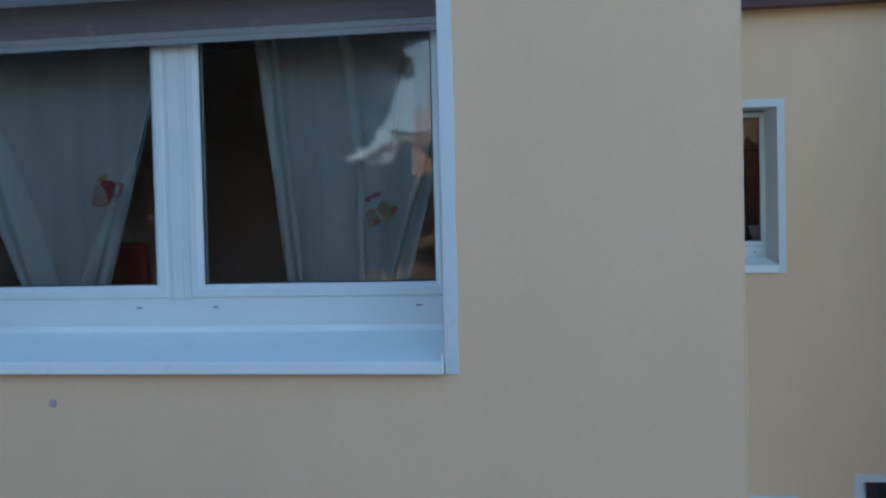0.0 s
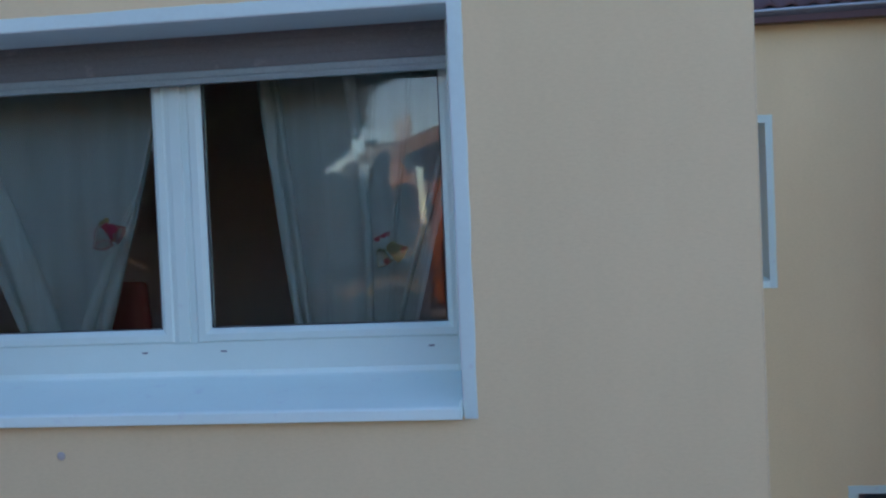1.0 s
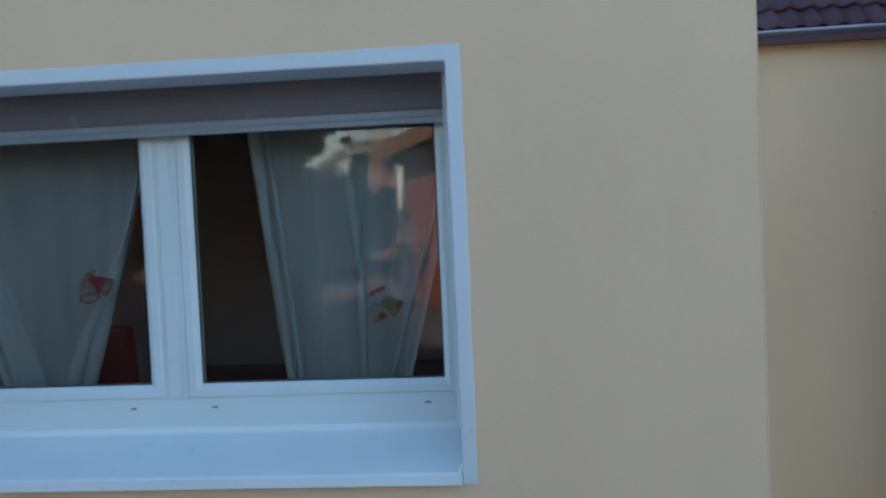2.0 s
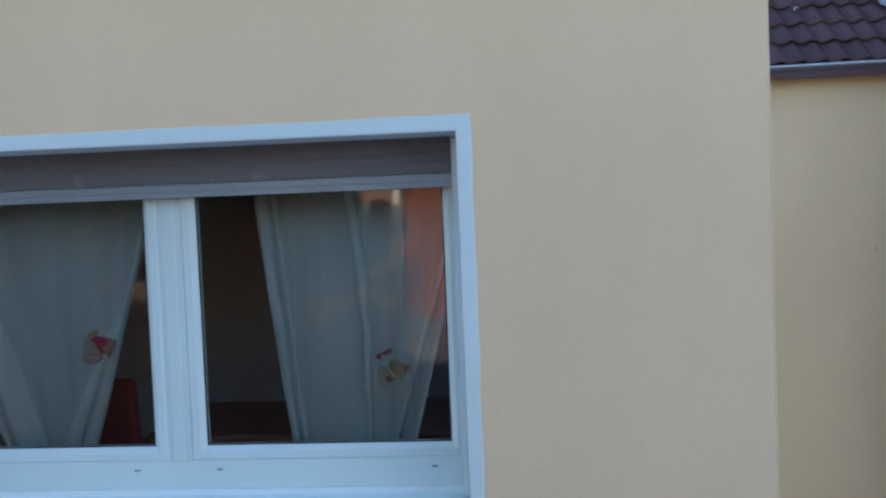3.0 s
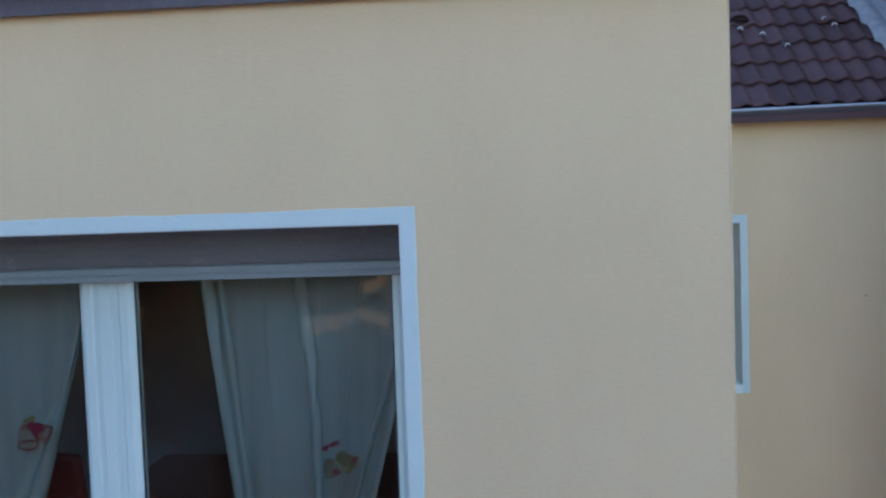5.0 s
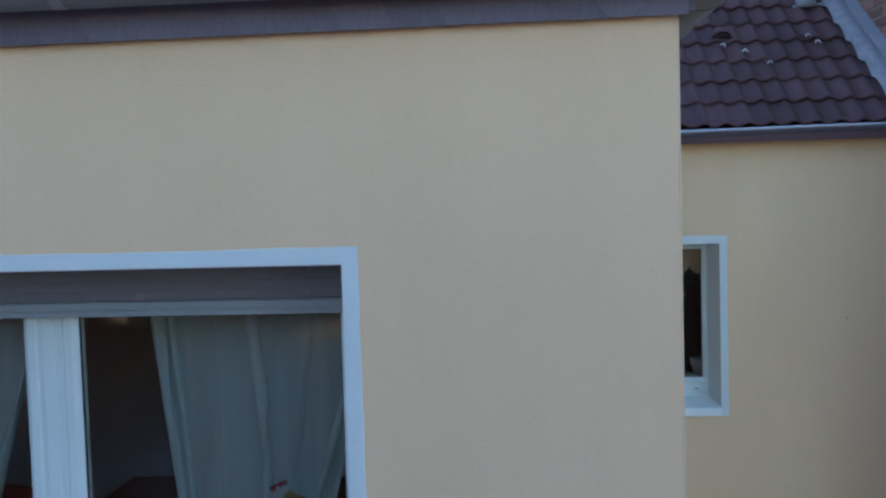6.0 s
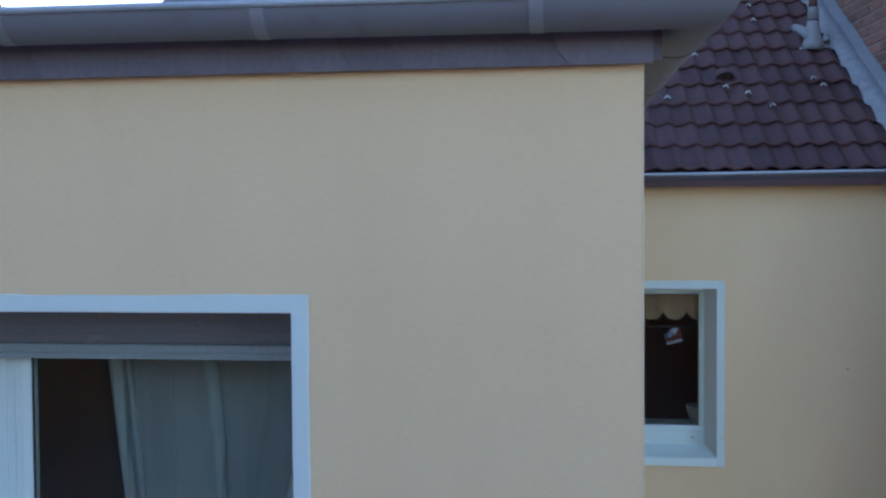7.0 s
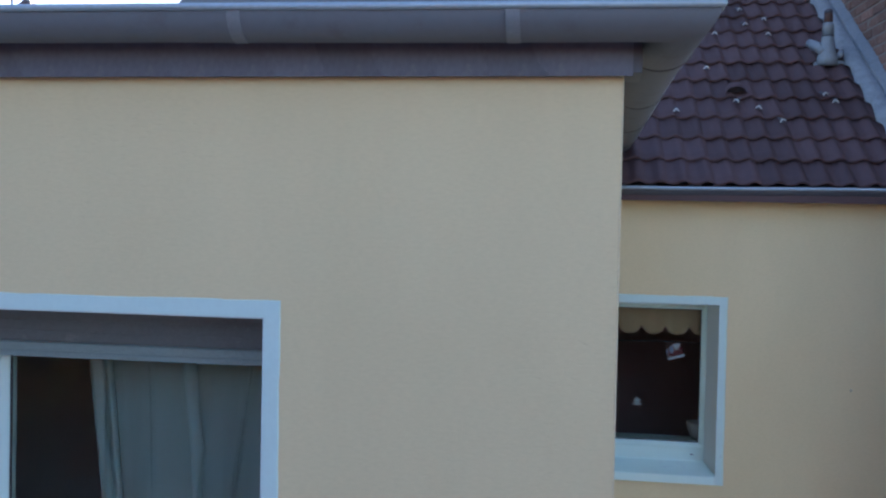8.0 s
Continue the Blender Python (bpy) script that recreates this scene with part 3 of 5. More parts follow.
def eave_sweep(profile, x_west=WX0 - 0.05, closed=True, sags=True):
    """Sweeps (distance out from the wall, z) round the south-east corner of the eaves."""
    bm = bmesh.new()
    rings = []
    stops = [("s", x_west + (0.0 - x_west) * i / 14) for i in range(14)] + [("c", 0)] + [("e", GY_END * i / 10) for i in range(1, 11)]
    for side, s in stops:
        w = (0.002 * noise.noise((s * 1.1, 3.1 if side == "s" else 7.7, 0)) if sags else 0.0) - (GFALL * s if side == "s" else 0.0)
        ring = []
        for d, z in profile:
            drawn = 0.034 * min(1.0, s / 0.9) + 0.011 * max(0.0, s - 0.9) if side == "e" else 0.0
            p = (s, -d, z + w) if side == "s" else (d + 0.016, -d, z + w) if side == "c" else (0.236 - drawn - (0.22 - d) * 1.30 if d < 0.22 else d + 0.016 - drawn, s, z + w)
            ring.append(bm.verts.new(p))
        rings.append(ring)
    n = len(profile)
    for a, b in zip(rings, rings[1:]):
        for i in range(n if closed else n - 1):
            j = (i + 1) % n
            bm.faces.new((a[i], a[j], b[j], b[i]))
    if closed:
        bm.faces.new(rings[0])
        bm.faces.new(rings[-1])
    return bm


gutter = tagged(new("gutter"), "grey zinc half-round gutter along the eaves", "gutter")
arc = [math.pi * k / 16 for k in range(17)]
outer = [(GC + GR * math.cos(a), GZ - GR * math.sin(a)) for a in arc]
inner = [(GC + (GR - 0.002) * math.cos(a), GZ - (GR - 0.002) * math.sin(a)) for a in reversed(arc)]
part("trough", eave_sweep(outer + inner), M_ZINC, gutter, smooth=True)
bead = [(GC + GR + 0.002 + 0.0105 * math.cos(2 * math.pi * k / 10), GZ + 0.002 + 0.0105 * math.sin(2 * math.pi * k / 10)) for k in range(10)]
part("bead", eave_sweep(bead), M_ZINC_BRIGHT, gutter, "bright rolled front edge", smooth=True)
strap_x = [-0.296 - 0.765 * i for i in range(12)]
for x in strap_x:
    rr, bm = GR + 0.003, bmesh.new()
    prof = []
    for k in range(13):
        a = radians(2 + 88 * k / 12)
        prof.append((-(GC + rr * math.cos(a)), GZ - GFALL * x - rr * math.sin(a)))
    prof += [(-(GC + (rr - 0.003) * math.cos(radians(2 + 88 * k / 12))), GZ - GFALL * x - (rr - 0.003) * math.sin(radians(2 + 88 * k / 12))) for k in range(12, -1, -1)]
    part("strap", sweep_x(prof, [x - 0.019, x - 0.015, x + 0.015, x + 0.019]), M_STRAP, gutter, "pale metal gutter strap")
for y in (0.35, 1.35, 2.35, 3.35):
    drawn = 0.034 * min(1.0, y / 0.9) + 0.011 * max(0.0, y - 0.9)
    bm = bmesh.new()
    rings = []
    for yy, r in ((y - 0.006, GR + 0.0005), (y - 0.004, GR + 0.0028), (y + 0.004, GR + 0.0028), (y + 0.006, GR + 0.0005)):
        rings.append([bm.verts.new((0.236 - drawn - (0.22 - GC - r * math.cos(a)) * 1.30, yy, GZ - r * math.sin(a))) for a in arc])
    for a, b in zip(rings, rings[1:]):
        for i in range(16):
            bm.faces.new((a[i], a[i + 1], b[i + 1], b[i]))
    part("seam", bm, M_ZINC_DARK, gutter, "soldered gutter seam", smooth=True)

fascia = tagged(link_mesh("trim_fascia", boxed(WX0 - 0.03, 0.022, -0.022, -0.001, EAVE_Z + 0.012, 5.905), M_BOARD), "slate-clad fascia under the gutter", "fascia", kind="structure")
fascia_e = tagged(link_mesh("trim_fascia_side", boxed(0.001, 0.03, 0.16, YA - 0.02, 5.86, 5.905), M_ZINC_DARK), "grey metal-clad side fascia under the gutter", "fascia", kind="structure")
tagged(link_mesh("trim_fascia_corner", boxed(0.001, 0.05, -0.022, 0.159, EAVE_Z + 0.012, 5.905), M_ZINC_DARK), "dark end of the slate-clad fascia", "fascia", kind="structure")
SW, SH = 0.158, 0.148


def slate_piece():
    """A fascia slate with a rounded, sloping side that lies over its neighbour."""
    out = [(0.0 + SW + 0.02, 0.0), (SW + 0.02, SH), (-0.052, SH)]
    for k in range(1, 8):
        u = k / 8
        out.append((-0.052 + 0.052 * u ** 1.7, SH * (1 - u)))
    out.append((0.004, 0.0))
    bm = plate(out, -0.0035, 0.0035)
    for vtx in bm.verts:                      # tilted: the free edge stands out
        vtx.co.y -= 0.004 + 0.005 * (1 - vtx.co.z / SH) + 0.006 * (1 - (vtx.co.x + 0.052) / (SW + 0.072))
    me = bpy.data.meshes.new("slate")
    bmesh.ops.recalc_face_normals(bm, faces=bm.faces)
    bm.to_mesh(me)
    bm.free()
    me.materials.append(M_SLATE)
    return me


def end_slate():
    out = [(0.286, 0.0), (0.286, SH), (0.0, SH), (0.004, SH * 0.75), (0.012, SH * 0.5), (0.024, SH * 0.28), (0.042, SH * 0.1), (0.062, 0.0)]
    bm = plate(out, -0.0135, -0.005)
    bmesh.ops.recalc_face_normals(bm, faces=bm.faces)
    me = bpy.data.meshes.new("slate_end")
    bm.to_mesh(me)
    bm.free()
    me.materials.append(M_SLATE)
    return me


# ---- gutter and edge of the tiled roof ----
RS, RY0, RZ0 = 0.70, 3.46, 5.56            # roof slope, eaves line
RA = math.atan(RS)
gut2 = tagged(new("gutter"), "dark zinc gutter with a pale bead along the tiled roof", "gutter")
g2y, g2z, g2r = 3.508, 5.592, 0.058
prof = [(g2y - g2r * math.cos(a), g2z - g2r * math.sin(a)) for a in arc] + [(g2y - (g2r - 0.002) * math.cos(a), g2z - (g2r - 0.002) * math.sin(a)) for a in reversed(arc)]
droop = lambda x: (0.004 * noise.noise((x * 1.3, 0.4, 2)), 0.010 * noise.noise((x * 1.0, 5.2, 1)))
gx = [0.03 + 1.9 * i / 16 for i in range(17)]
part("trough", sweep_x(prof, gx, wobble=droop), M_ZINC_DARK, gut2, smooth=True)
part("bead", sweep_x([(g2y - g2r - 0.002 + 0.010 * math.cos(2 * math.pi * k / 8), g2z + 0.003 + 0.010 * math.sin(2 * math.pi * k / 8)) for k in range(8)], gx, wobble=droop), M_ZINC_BRIGHT, gut2, "pale rolled front edge", smooth=True)
for x in (0.45, 1.07, 1.69):
    part("strap", boxed(x - 0.011, x + 0.011, g2y - 0.006, g2y + 0.05, g2z - g2r - 0.012, g2z - g2r + 0.001, 0.002), M_ZINC_DARK, gut2)
# brown colour stands in for the soft eaves shade on the wall top
tagged(link_mesh("trim_eaves_shade", boxed(0.03, 1.93, YA - 0.062, YA - 0.001, 5.528, 5.60, 0.003), M_EAVES_SHADE), "board coloured brown as the shade under the tiled eaves", "fascia", kind="structure")

# ---- tiled roof ----
TW, TSTEP_Y, ROWS, COLS = 0.282, 0.2307, 17, 8
TX0, TSKEW = -0.182, -0.05
rb = bmesh.new()
q = [rb.verts.new(p) for p in ((-0.1, RY0 + 0.17, RZ0 + 0.069), (1.98, RY0 + 0.17, RZ0 + 0.069), (1.98, RY0 + 4.2, RZ0 - 0.05 + 4.2 * RS), (-0.1, RY0 + 4.2, RZ0 - 0.05 + 4.2 * RS))]
q2 = [rb.verts.new(v.co - Vector((0, 0, 0.02))) for v in q]
rb.faces.new(q)
rb.faces.new(q2)
for i in range(4):
    rb.faces.new((q[i], q[(i + 1) % 4], q2[(i + 1) % 4], q2[i]))
roof2 = tagged(link_mesh("roof_tiled", rb, M_BOARD), "pitched roof of dark brown concrete tiles", "roof", kind="structure")


tagged(link_mesh("trim_eaves_filler", boxed(0.03, 1.88, RY0 + 0.006, RY0 + 0.03, RZ0 - 0.045, RZ0 + 0.026), M_TILE), "dark filler strip under the lowest tiles", "fascia", kind="structure")


def wave(u):
    """Height of the double-roll tile across its width, u from 0 to 1: a shallow trough, then a full round roll."""
    w = (u * 2) % 1.0
    if w < 0.34:
        return -0.002 * math.sin(math.pi * w / 0.34)
    k = (w - 0.34) / 0.66
    return 0.021 * math.sin(math.pi * k ** 1.15)


def tile_mesh(name, mat, lift=0.0, cols=24):
    """One tile in local x, y up the slope, z off the slope; the lower edge stands on the tile below."""
    length = TSTEP_Y / math.cos(RA) + 0.055
    verts, faces = [], []
    for r, (y, h) in enumerate(((0.0, 0.027), (0.012, 0.032), (0.10, 0.024), (length, 0.0))):
        for c in range(cols + 1):
            u = c / cols
            edge = 0.002 * math.sin(7 * u + 1)
            verts.append((u * (TW + 0.004), y + (edge if r == 0 else 0), h + wave(u) + lift))
    n = cols + 1
    for c in range(cols + 1):
        verts.append((c / cols * (TW + 0.004), 0.004, 0.012 + wave(c / cols) + lift))
    for r in range(3):
        for c in range(cols):
            a = r * n + c
            faces.append((a, a + 1, a + 1 + n, a + n))
    for c in range(cols):
        faces.append((4 * n + c, 4 * n + c + 1, c + 1, c))
    me = bpy.data.meshes.new(name)
    me.from_pydata(verts, [], faces)
    me.materials.append(mat)
    me.shade_smooth()
    return me


def on_roof(x, y, lift=0.0):
    """A frame on the tiled slope: local x along the eaves, y up the slope, z off it."""
    return Matrix.Translation((x, y, RZ0 + (y - RY0) * RS)) @ Matrix.Rotation(RA, 4, "X") @ Matrix.Translation((0, 0, lift))


# lead and mortar edge towards the neighbour's wall
def verge_x(y):
    return 1.775 - 0.075 * (y - 4.5)


def along_verge(profile, y0=3.42, y1=7.42, n=120):
    """Sweeps (x, height) points up the slope beside the neighbour's wall; profile is called with y."""
    bm = bmesh.new()
    rings = []
    for i in range(n + 1):
        y = y0 + (y1 - y0) * i / n
        z = RZ0 + (y - RY0) * RS
        rings.append([bm.verts.new((verge_x(y) + a, y, z + b)) for a, b in profile(y)])
    for a, b in zip(rings, rings[1:]):
        for k in range(len(a) - 1):
            bm.faces.new((a[k], a[k + 1], b[k + 1], b[k]))
    return bm


def apron(y):
    """Lead dressed down over the tiles, its edge lapping into every trough."""
    j1, j2 = (noise.noise((y * 9, k * 3.3, 1.7)) for k in range(2))
    step = ((y - RY0) / TSTEP_Y) % 1.0
    lap = 0.030 * (1 - step) ** 2
    return ((-0.004 - lap + 0.005 * j1, 0.040), (0.004 - lap + 0.005 * j1, 0.078 + 0.006 * j1), (0.045, 0.096 + 0.007 * j2 - 0.008 * step), (0.088, 0.100 + 0.005 * j1), (0.094, 0.092))


def cover_strip(y):
    """Smooth upper strip against the wall, laid in lapped lengths."""
    lap = 0.010 * (1 - ((y - RY0) / 0.62) % 1.0)
    j = 0.003 * noise.noise((y * 5, 2.2, 4.1))
    return ((0.090, 0.088), (0.090, 0.118 + lap + j), (0.098, 0.126 + lap + j), (0.150, 0.150 + lap), (0.176, 0.150 + lap))


flash = tagged(link_mesh("trim_flashing", along_verge(apron), M_FLASH, True), "pale lead flashing dressed over the tiles", "flashing", kind="structure")
part("cover_strip", along_verge(cover_strip, n=160), M_LEADSTRIP, flash, "smooth pale cover strip")

# neighbour's brick gable; its unseen front end is added to darken the recess
WALL_TURN = math.atan(0.075)
neighbour = tagged(link_mesh("wall_neighbour", boxed(0, 0.3, -2.2, 5.5, 0, 9.5), M_MORTAR), "weathered brown brick wall of the neighbouring house", "wall", kind="structure")
neighbour.matrix_basis = Matrix.Translation((verge_x(4.5) + 0.165, 4.5, 0)) @ Matrix.Rotation(WALL_TURN, 4, "Z")

# ---- vent pipe, vent tile and snow hooks on the roof ----
vent = holder("vent_pipe", 1.60, 4.87, 6.605, "pale grey roof vent pipe with a brown top", "vent pipe")
vent.scale = (0.92, 0.90, 0.88)
vb = bmesh.new()
tube(vb, [(-0.115, 0.14, 0.175), (-0.085, 0.085, 0.145), (-0.05, 0.02, 0.105), (-0.03, -0.035, 0.06)], [0.034, 0.042, 0.044, 0.036], 12)
part("left_roll", vb, M_VENT, vent, smooth=True)
vb = bmesh.new()
tube(vb, [(0.12, 0.05, 0.085), (0.10, -0.01, 0.06), (0.085, -0.05, 0.03)], [0.02, 0.025, 0.02], 12)
part("right_roll", vb, M_VENT, vent, smooth=True)
part("saddle", lathe(bmesh.new(), [(0.085, -0.04), (0.080, 0.02), (0.066, 0.07), (0.056, 0.13), (0.050, 0.175), (0.047, 0.20)], sides=22), M_VENT, vent, smooth=True)
part("collar", lathe(bmesh.new(), [(0.046, 0.198), (0.050, 0.2), (0.050, 0.208), (0.046, 0.21)], sides=22), M_ZINC_DARK, vent)
part("pipe", lathe(bmesh.new(), [(0.046, 0.205), (0.044, 0.30), (0.042, 0.315)], sides=22), M_VENT, vent, smooth=True)
part("sleeve", lathe(bmesh.new(), [(0.034, 0.312), (0.034, 0.39), (0.032, 0.395)], sides=20), M_CLAY, vent, "brown clay sleeve", smooth=True)
part("cap", lathe(bmesh.new(), [(0.026, 0.394), (0.034, 0.40), (0.033, 0.415), (0.022, 0.43), (0.004, 0.436)], sides=18), M_ZINC_DARK, vent, "dark cap", smooth=True)

hood = tagged(new("vent_hood"), "dark curved hood of a vent tile on the roof", "vent tile")
hood.matrix_basis = on_roof(0.828, 4.465, 0.045)
hb = bmesh.new()
rings = []
for k in range(9):
    v = k / 8
    y, s = 0.15 * v, math.sqrt(max(0.0, 1 - v ** 2.2))
    rings.append([hb.verts.new((0.07 + 0.072 * s * math.cos(math.pi * a / 12), y, 0.062 * s * math.sin(math.pi * a / 12))) for a in range(13)])
for a, b in zip(rings, rings[1:]):
    for i in range(12):
        hb.faces.new((a[i], a[i + 1], b[i + 1], b[i]))
part("hood", hb, M_TILE, hood, smooth=True)
# dark plate imitates the shade under the hood's front
part("shade_plate", plate([(0.07 + 0.061 * math.cos(math.pi * a / 12), 0.052 * math.sin(math.pi * a / 12)) for a in range(13)], 0.035, 0.039), M_BOARD, hood, "dark plate standing in for the shade under the hood")


def snow_hook():
    h = tagged(new("snow_hook"), "small bright metal snow hook on a roof tile", "snow hook", "snow hooks on the tiled roof")
    hb = bmesh.new()
    pts = [(-0.020 + 0.04 * k / 8, 0.012 * math.sin(math.pi * k / 8), 0.004 + 0.014 * math.sin(math.pi * k / 8)) for k in range(9)]
    tube(hb, pts, 0.0048, 6)
    part("nose", hb, M_GUARD, h, smooth=True)
    sb = boxed(-0.010, 0.010, 0.0, 0.07, -0.002, 0.003, 0.001, 1)
    part("strap", sb, M_ZINC_DARK, h)
    return h


HOOKS = ((0.722, 4.79), (0.472, 4.253), (0.883, 4.37), (1.023, 4.29), (1.162, 4.14), (1.497, 4.453), (1.541, 4.363), (1.23, 5.505), (1.23, 5.27), (1.08, 5.43), (1.066, 5.669), (0.828, 5.289))
first = snow_hook()
first.matrix_basis = on_roof(HOOKS[0][0], HOOKS[0][1] - 0.02, 0.056)
for k, (x, y) in enumerate(HOOKS[1:]):
    copy_thing(first, on_roof(x, y - 0.02, 0.056) @ Matrix.Rotation(0.5 * math.sin(5 * k), 4, "Z"))


# ---- in the large room: curtains, stickers, furniture ----
def drape(name, top, bottom, z_top, z_low, y, folds, depth, seed, mat, bands):
    """A curtain drawn together towards its foot; top and bottom are x ranges. Folds deepen downwards."""
    rng = random.Random(seed)
    phase = [rng.uniform(0, 6.28) for _ in range(4)]
    spots = [(k + 0.5 + rng.uniform(-0.3, 0.3)) / folds for k in range(folds)]
    pleats = [(c, c + rng.uniform(-0.03, 0.03), rng.uniform(0.007, 0.013), rng.choice((-1, 1)), 0.012) for c in spots]
    nu, nv = 260, 26
    thing = tagged(new(name), "sheer grey-green curtain gathered together below", "curtain")

    def at(u, v):
        t = 1 - v                                       # 0 at the head, 1 at the foot
        bend = t ** 1.12
        xl = top[0] + (bottom[0] - top[0]) * bend
        xr = top[1] + (bottom[1] - top[1]) * bend
        w, yy = u, y + depth * (0.4 + 0.6 * t) * math.sin(2 * math.pi * 2.2 * u + phase[0]) + 0.01 * math.sin(9 * u + 2 * t + phase[1])
        for c0, c1, s_, side, lift in pleats:           # the cloth doubles back on itself
            s2 = s_ * (0.7 + 0.7 * t)
            c = c0 + (c1 - c0) * (t - 0.4) / 0.37 + 0.008 * math.sin(5 * t + 20 * c0)
            q_ = (u - c) / s2
            g = math.exp(-q_ * q_)
            w -= 2.6 * s2 * q_ * g
            yy += side * lift * q_ * g
        x = xl + (xr - xl) * w
        return (x, yy, z_top + (z_low - z_top) * t)

    def sheet(u0, u1, n, off, low=None):
        verts = []
        for j in range(nv + 1):
            k = (1 - j / nv - 0.4) / 0.37
            a, b = (u0, u1) if low is None else (u0 + (low[0] - u0) * k, u1 + (low[1] - u1) * k)
            a, b = min(max(a, 0.0), 1.0), min(max(b, 0.0), 1.0)
            for i in range(n + 1):
                verts.append(tuple(np.add(at(a + (b - a) * i / n, j / nv), (0, off - (0.028 * math.sin(math.pi * i / n) ** 0.45 if low else 0.0), 0))))
        faces = [(j * (n + 1) + i, j * (n + 1) + i + 1, (j + 1) * (n + 1) + i + 1, (j + 1) * (n + 1) + i) for j in range(nv) for i in range(n)]
        me = bpy.data.meshes.new("cloth")
        me.from_pydata(verts, [], faces)
        me.shade_smooth()
        return me

    def add(pname, me, m, label=""):
        me.materials.append(m)
        ob = new(pname, me)
        ob.parent = thing
        if label:
            tagged(ob, label)

    add("cloth", sheet(0, 1, nu, 0), mat)
    for a0, a1, b0, b1 in bands:
        add("fold", sheet(a0, a1, 30, -0.012, (b0, b1)), M_FOLD)
    add("hem", sheet(0.0, 0.030, 14, -0.006), M_HEM, "folded curtain hem")
    add("hem", sheet(0.970, 1.0, 14, -0.006), M_HEM, "folded curtain hem")
    return thing


CY = 0.61                       # plane of the curtains
drape("curtain", (-1.927, -1.001), (-1.763, -1.372), 5.013, 3.524, CY, 5, 0.025, 4, M_CURTAIN, ((0.0, 0.065, 0.0, 0.075), (0.095, 0.13, 0.11, 0.16), (0.50, 0.56, 0.60, 0.66), (0.90, 0.935, 0.83, 0.875)))
drape("curtain", (-3.441, -2.297), (-2.868, -2.720), 5.013, 3.524, CY, 0, 0.022, 9, M_CURTAIN, ((0.0, 0.10, 0.0, 0.115), (0.144, 0.275, 0.15, 0.40), (0.955, 1.0, 0.66, 0.80), (0.972, 1.0, 0.83, 1.0)))
rod = holder("curtain_rod", -2.18, CY, 5.03, "thin dark curtain rod behind the shutter", "curtain rod")
part("rod", tube(bmesh.new(), [(-1.33, 0, 0), (1.25, 0, 0)], 0.008, 8), M_BOARD, rod, smooth=True)
for x in (-1.26, 1.26):
    part("bracket", boxed(x - 0.012, x + 0.012, 0.451 - CY, 0.012, -0.012, 0.012, 0.003), M_BOARD, rod)


def outline(points, width, y0, y1):
    """A closed ribbon of the given width along (x, z) points."""
    bm = bmesh.new()
    n = len(points)
    rows = []
    for i in range(n):
        p, a, b = Vector(points[i]), Vector(points[i - 1]), Vector(points[(i + 1) % n])
        d = (b - a).normalized()
        s = Vector((-d.y, d.x)) * width / 2
        rows.append([bm.verts.new((q.x, y, q.y)) for q in (p - s, p + s) for y in (y0, y1)])
    for i in range(n):
        a, b = rows[i], rows[(i + 1) % n]
        for k, j in ((0, 1), (1, 3), (3, 2), (2, 0)):
            bm.faces.new((a[k], a[j], b[j], b[k]))
    return bm


def bell_points(cx, cz, size, turn):
    shape = [(-0.5, -0.42), (-0.42, -0.30), (-0.34, 0.0), (-0.28, 0.3), (-0.15, 0.46), (0.0, 0.5), (0.15, 0.46), (0.28, 0.3), (0.34, 0.0), (0.42, -0.30), (0.5, -0.42), (0.25, -0.5), (0.0, -0.53), (-0.25, -0.5)]
    c, s = math.cos(turn), math.sin(turn)
    return [(cx + size * (c * x - s * z), cz + size * (s * x + c * z)) for x, z in shape]


def blob(cx, cz, rx, rz, turn=0.0, n=12, wob=0.0):
    c, s = math.cos(turn), math.sin(turn)
    out = []
    for k in range(n):
        a = 2 * math.pi * k / n
        r = 1 + wob * math.sin(3 * a)
        x, z = rx * r * math.cos(a), rz * r * math.sin(a)
        out.append((cx + c * x - s * z, cz + s * x + c * z))
    return out


GY = YF + 0.0345                # inner face of the large panes
st = holder("window_sticker", -2.50, GY, 4.29, "red-edged double bell sticker with a crimson bow", "window sticker", group="bell stickers on the panes")
part("film", plate(bell_points(-0.026, -0.008, 0.088, 0.10), 0.0070, 0.0075), M_STICK_FILM, st, "thin beige film")
part("film", plate(bell_points(0.028, 0.012, 0.080, 1.05), 0.0080, 0.0085), M_STICK_FILM, st, "thin beige film")
part("bell", outline(bell_points(-0.026, -0.008, 0.092, 0.10), 0.0034, 0.0, 0.0012), M_STICK_RED, st)
part("bell", outline(bell_points(0.028, 0.012, 0.084, 1.05), 0.0034, 0.0, 0.0012), M_STICK_RED, st)
part("bell_rim", outline(blob(-0.022, -0.042, 0.037, 0.019, 0.14, 18), 0.0036, 0.0012, 0.0022), M_STICK_RED, st)
part("bell_rim", outline(blob(0.049, 0.004, 0.013, 0.032, -0.42, 18), 0.0036, 0.0012, 0.0022), M_STICK_RED, st)
part("bow", plate(blob(-0.006, 0.030, 0.016, 0.022, 0.5, 16, 0.16), 0.0022, 0.0034), M_STICK_CRIMSON, st, "crimson bow")
part("bow", plate(blob(0.020, 0.022, 0.019, 0.021, -0.5, 16, 0.16), 0.0024, 0.0036), M_STICK_CRIMSON, st, "crimson bow")
part("bow_tail", plate(blob(0.012, -0.004, 0.008, 0.022, 0.35, 14, 0.1), 0.0026, 0.0038), M_STICK_CRIMSON, st, "crimson ribbon end")
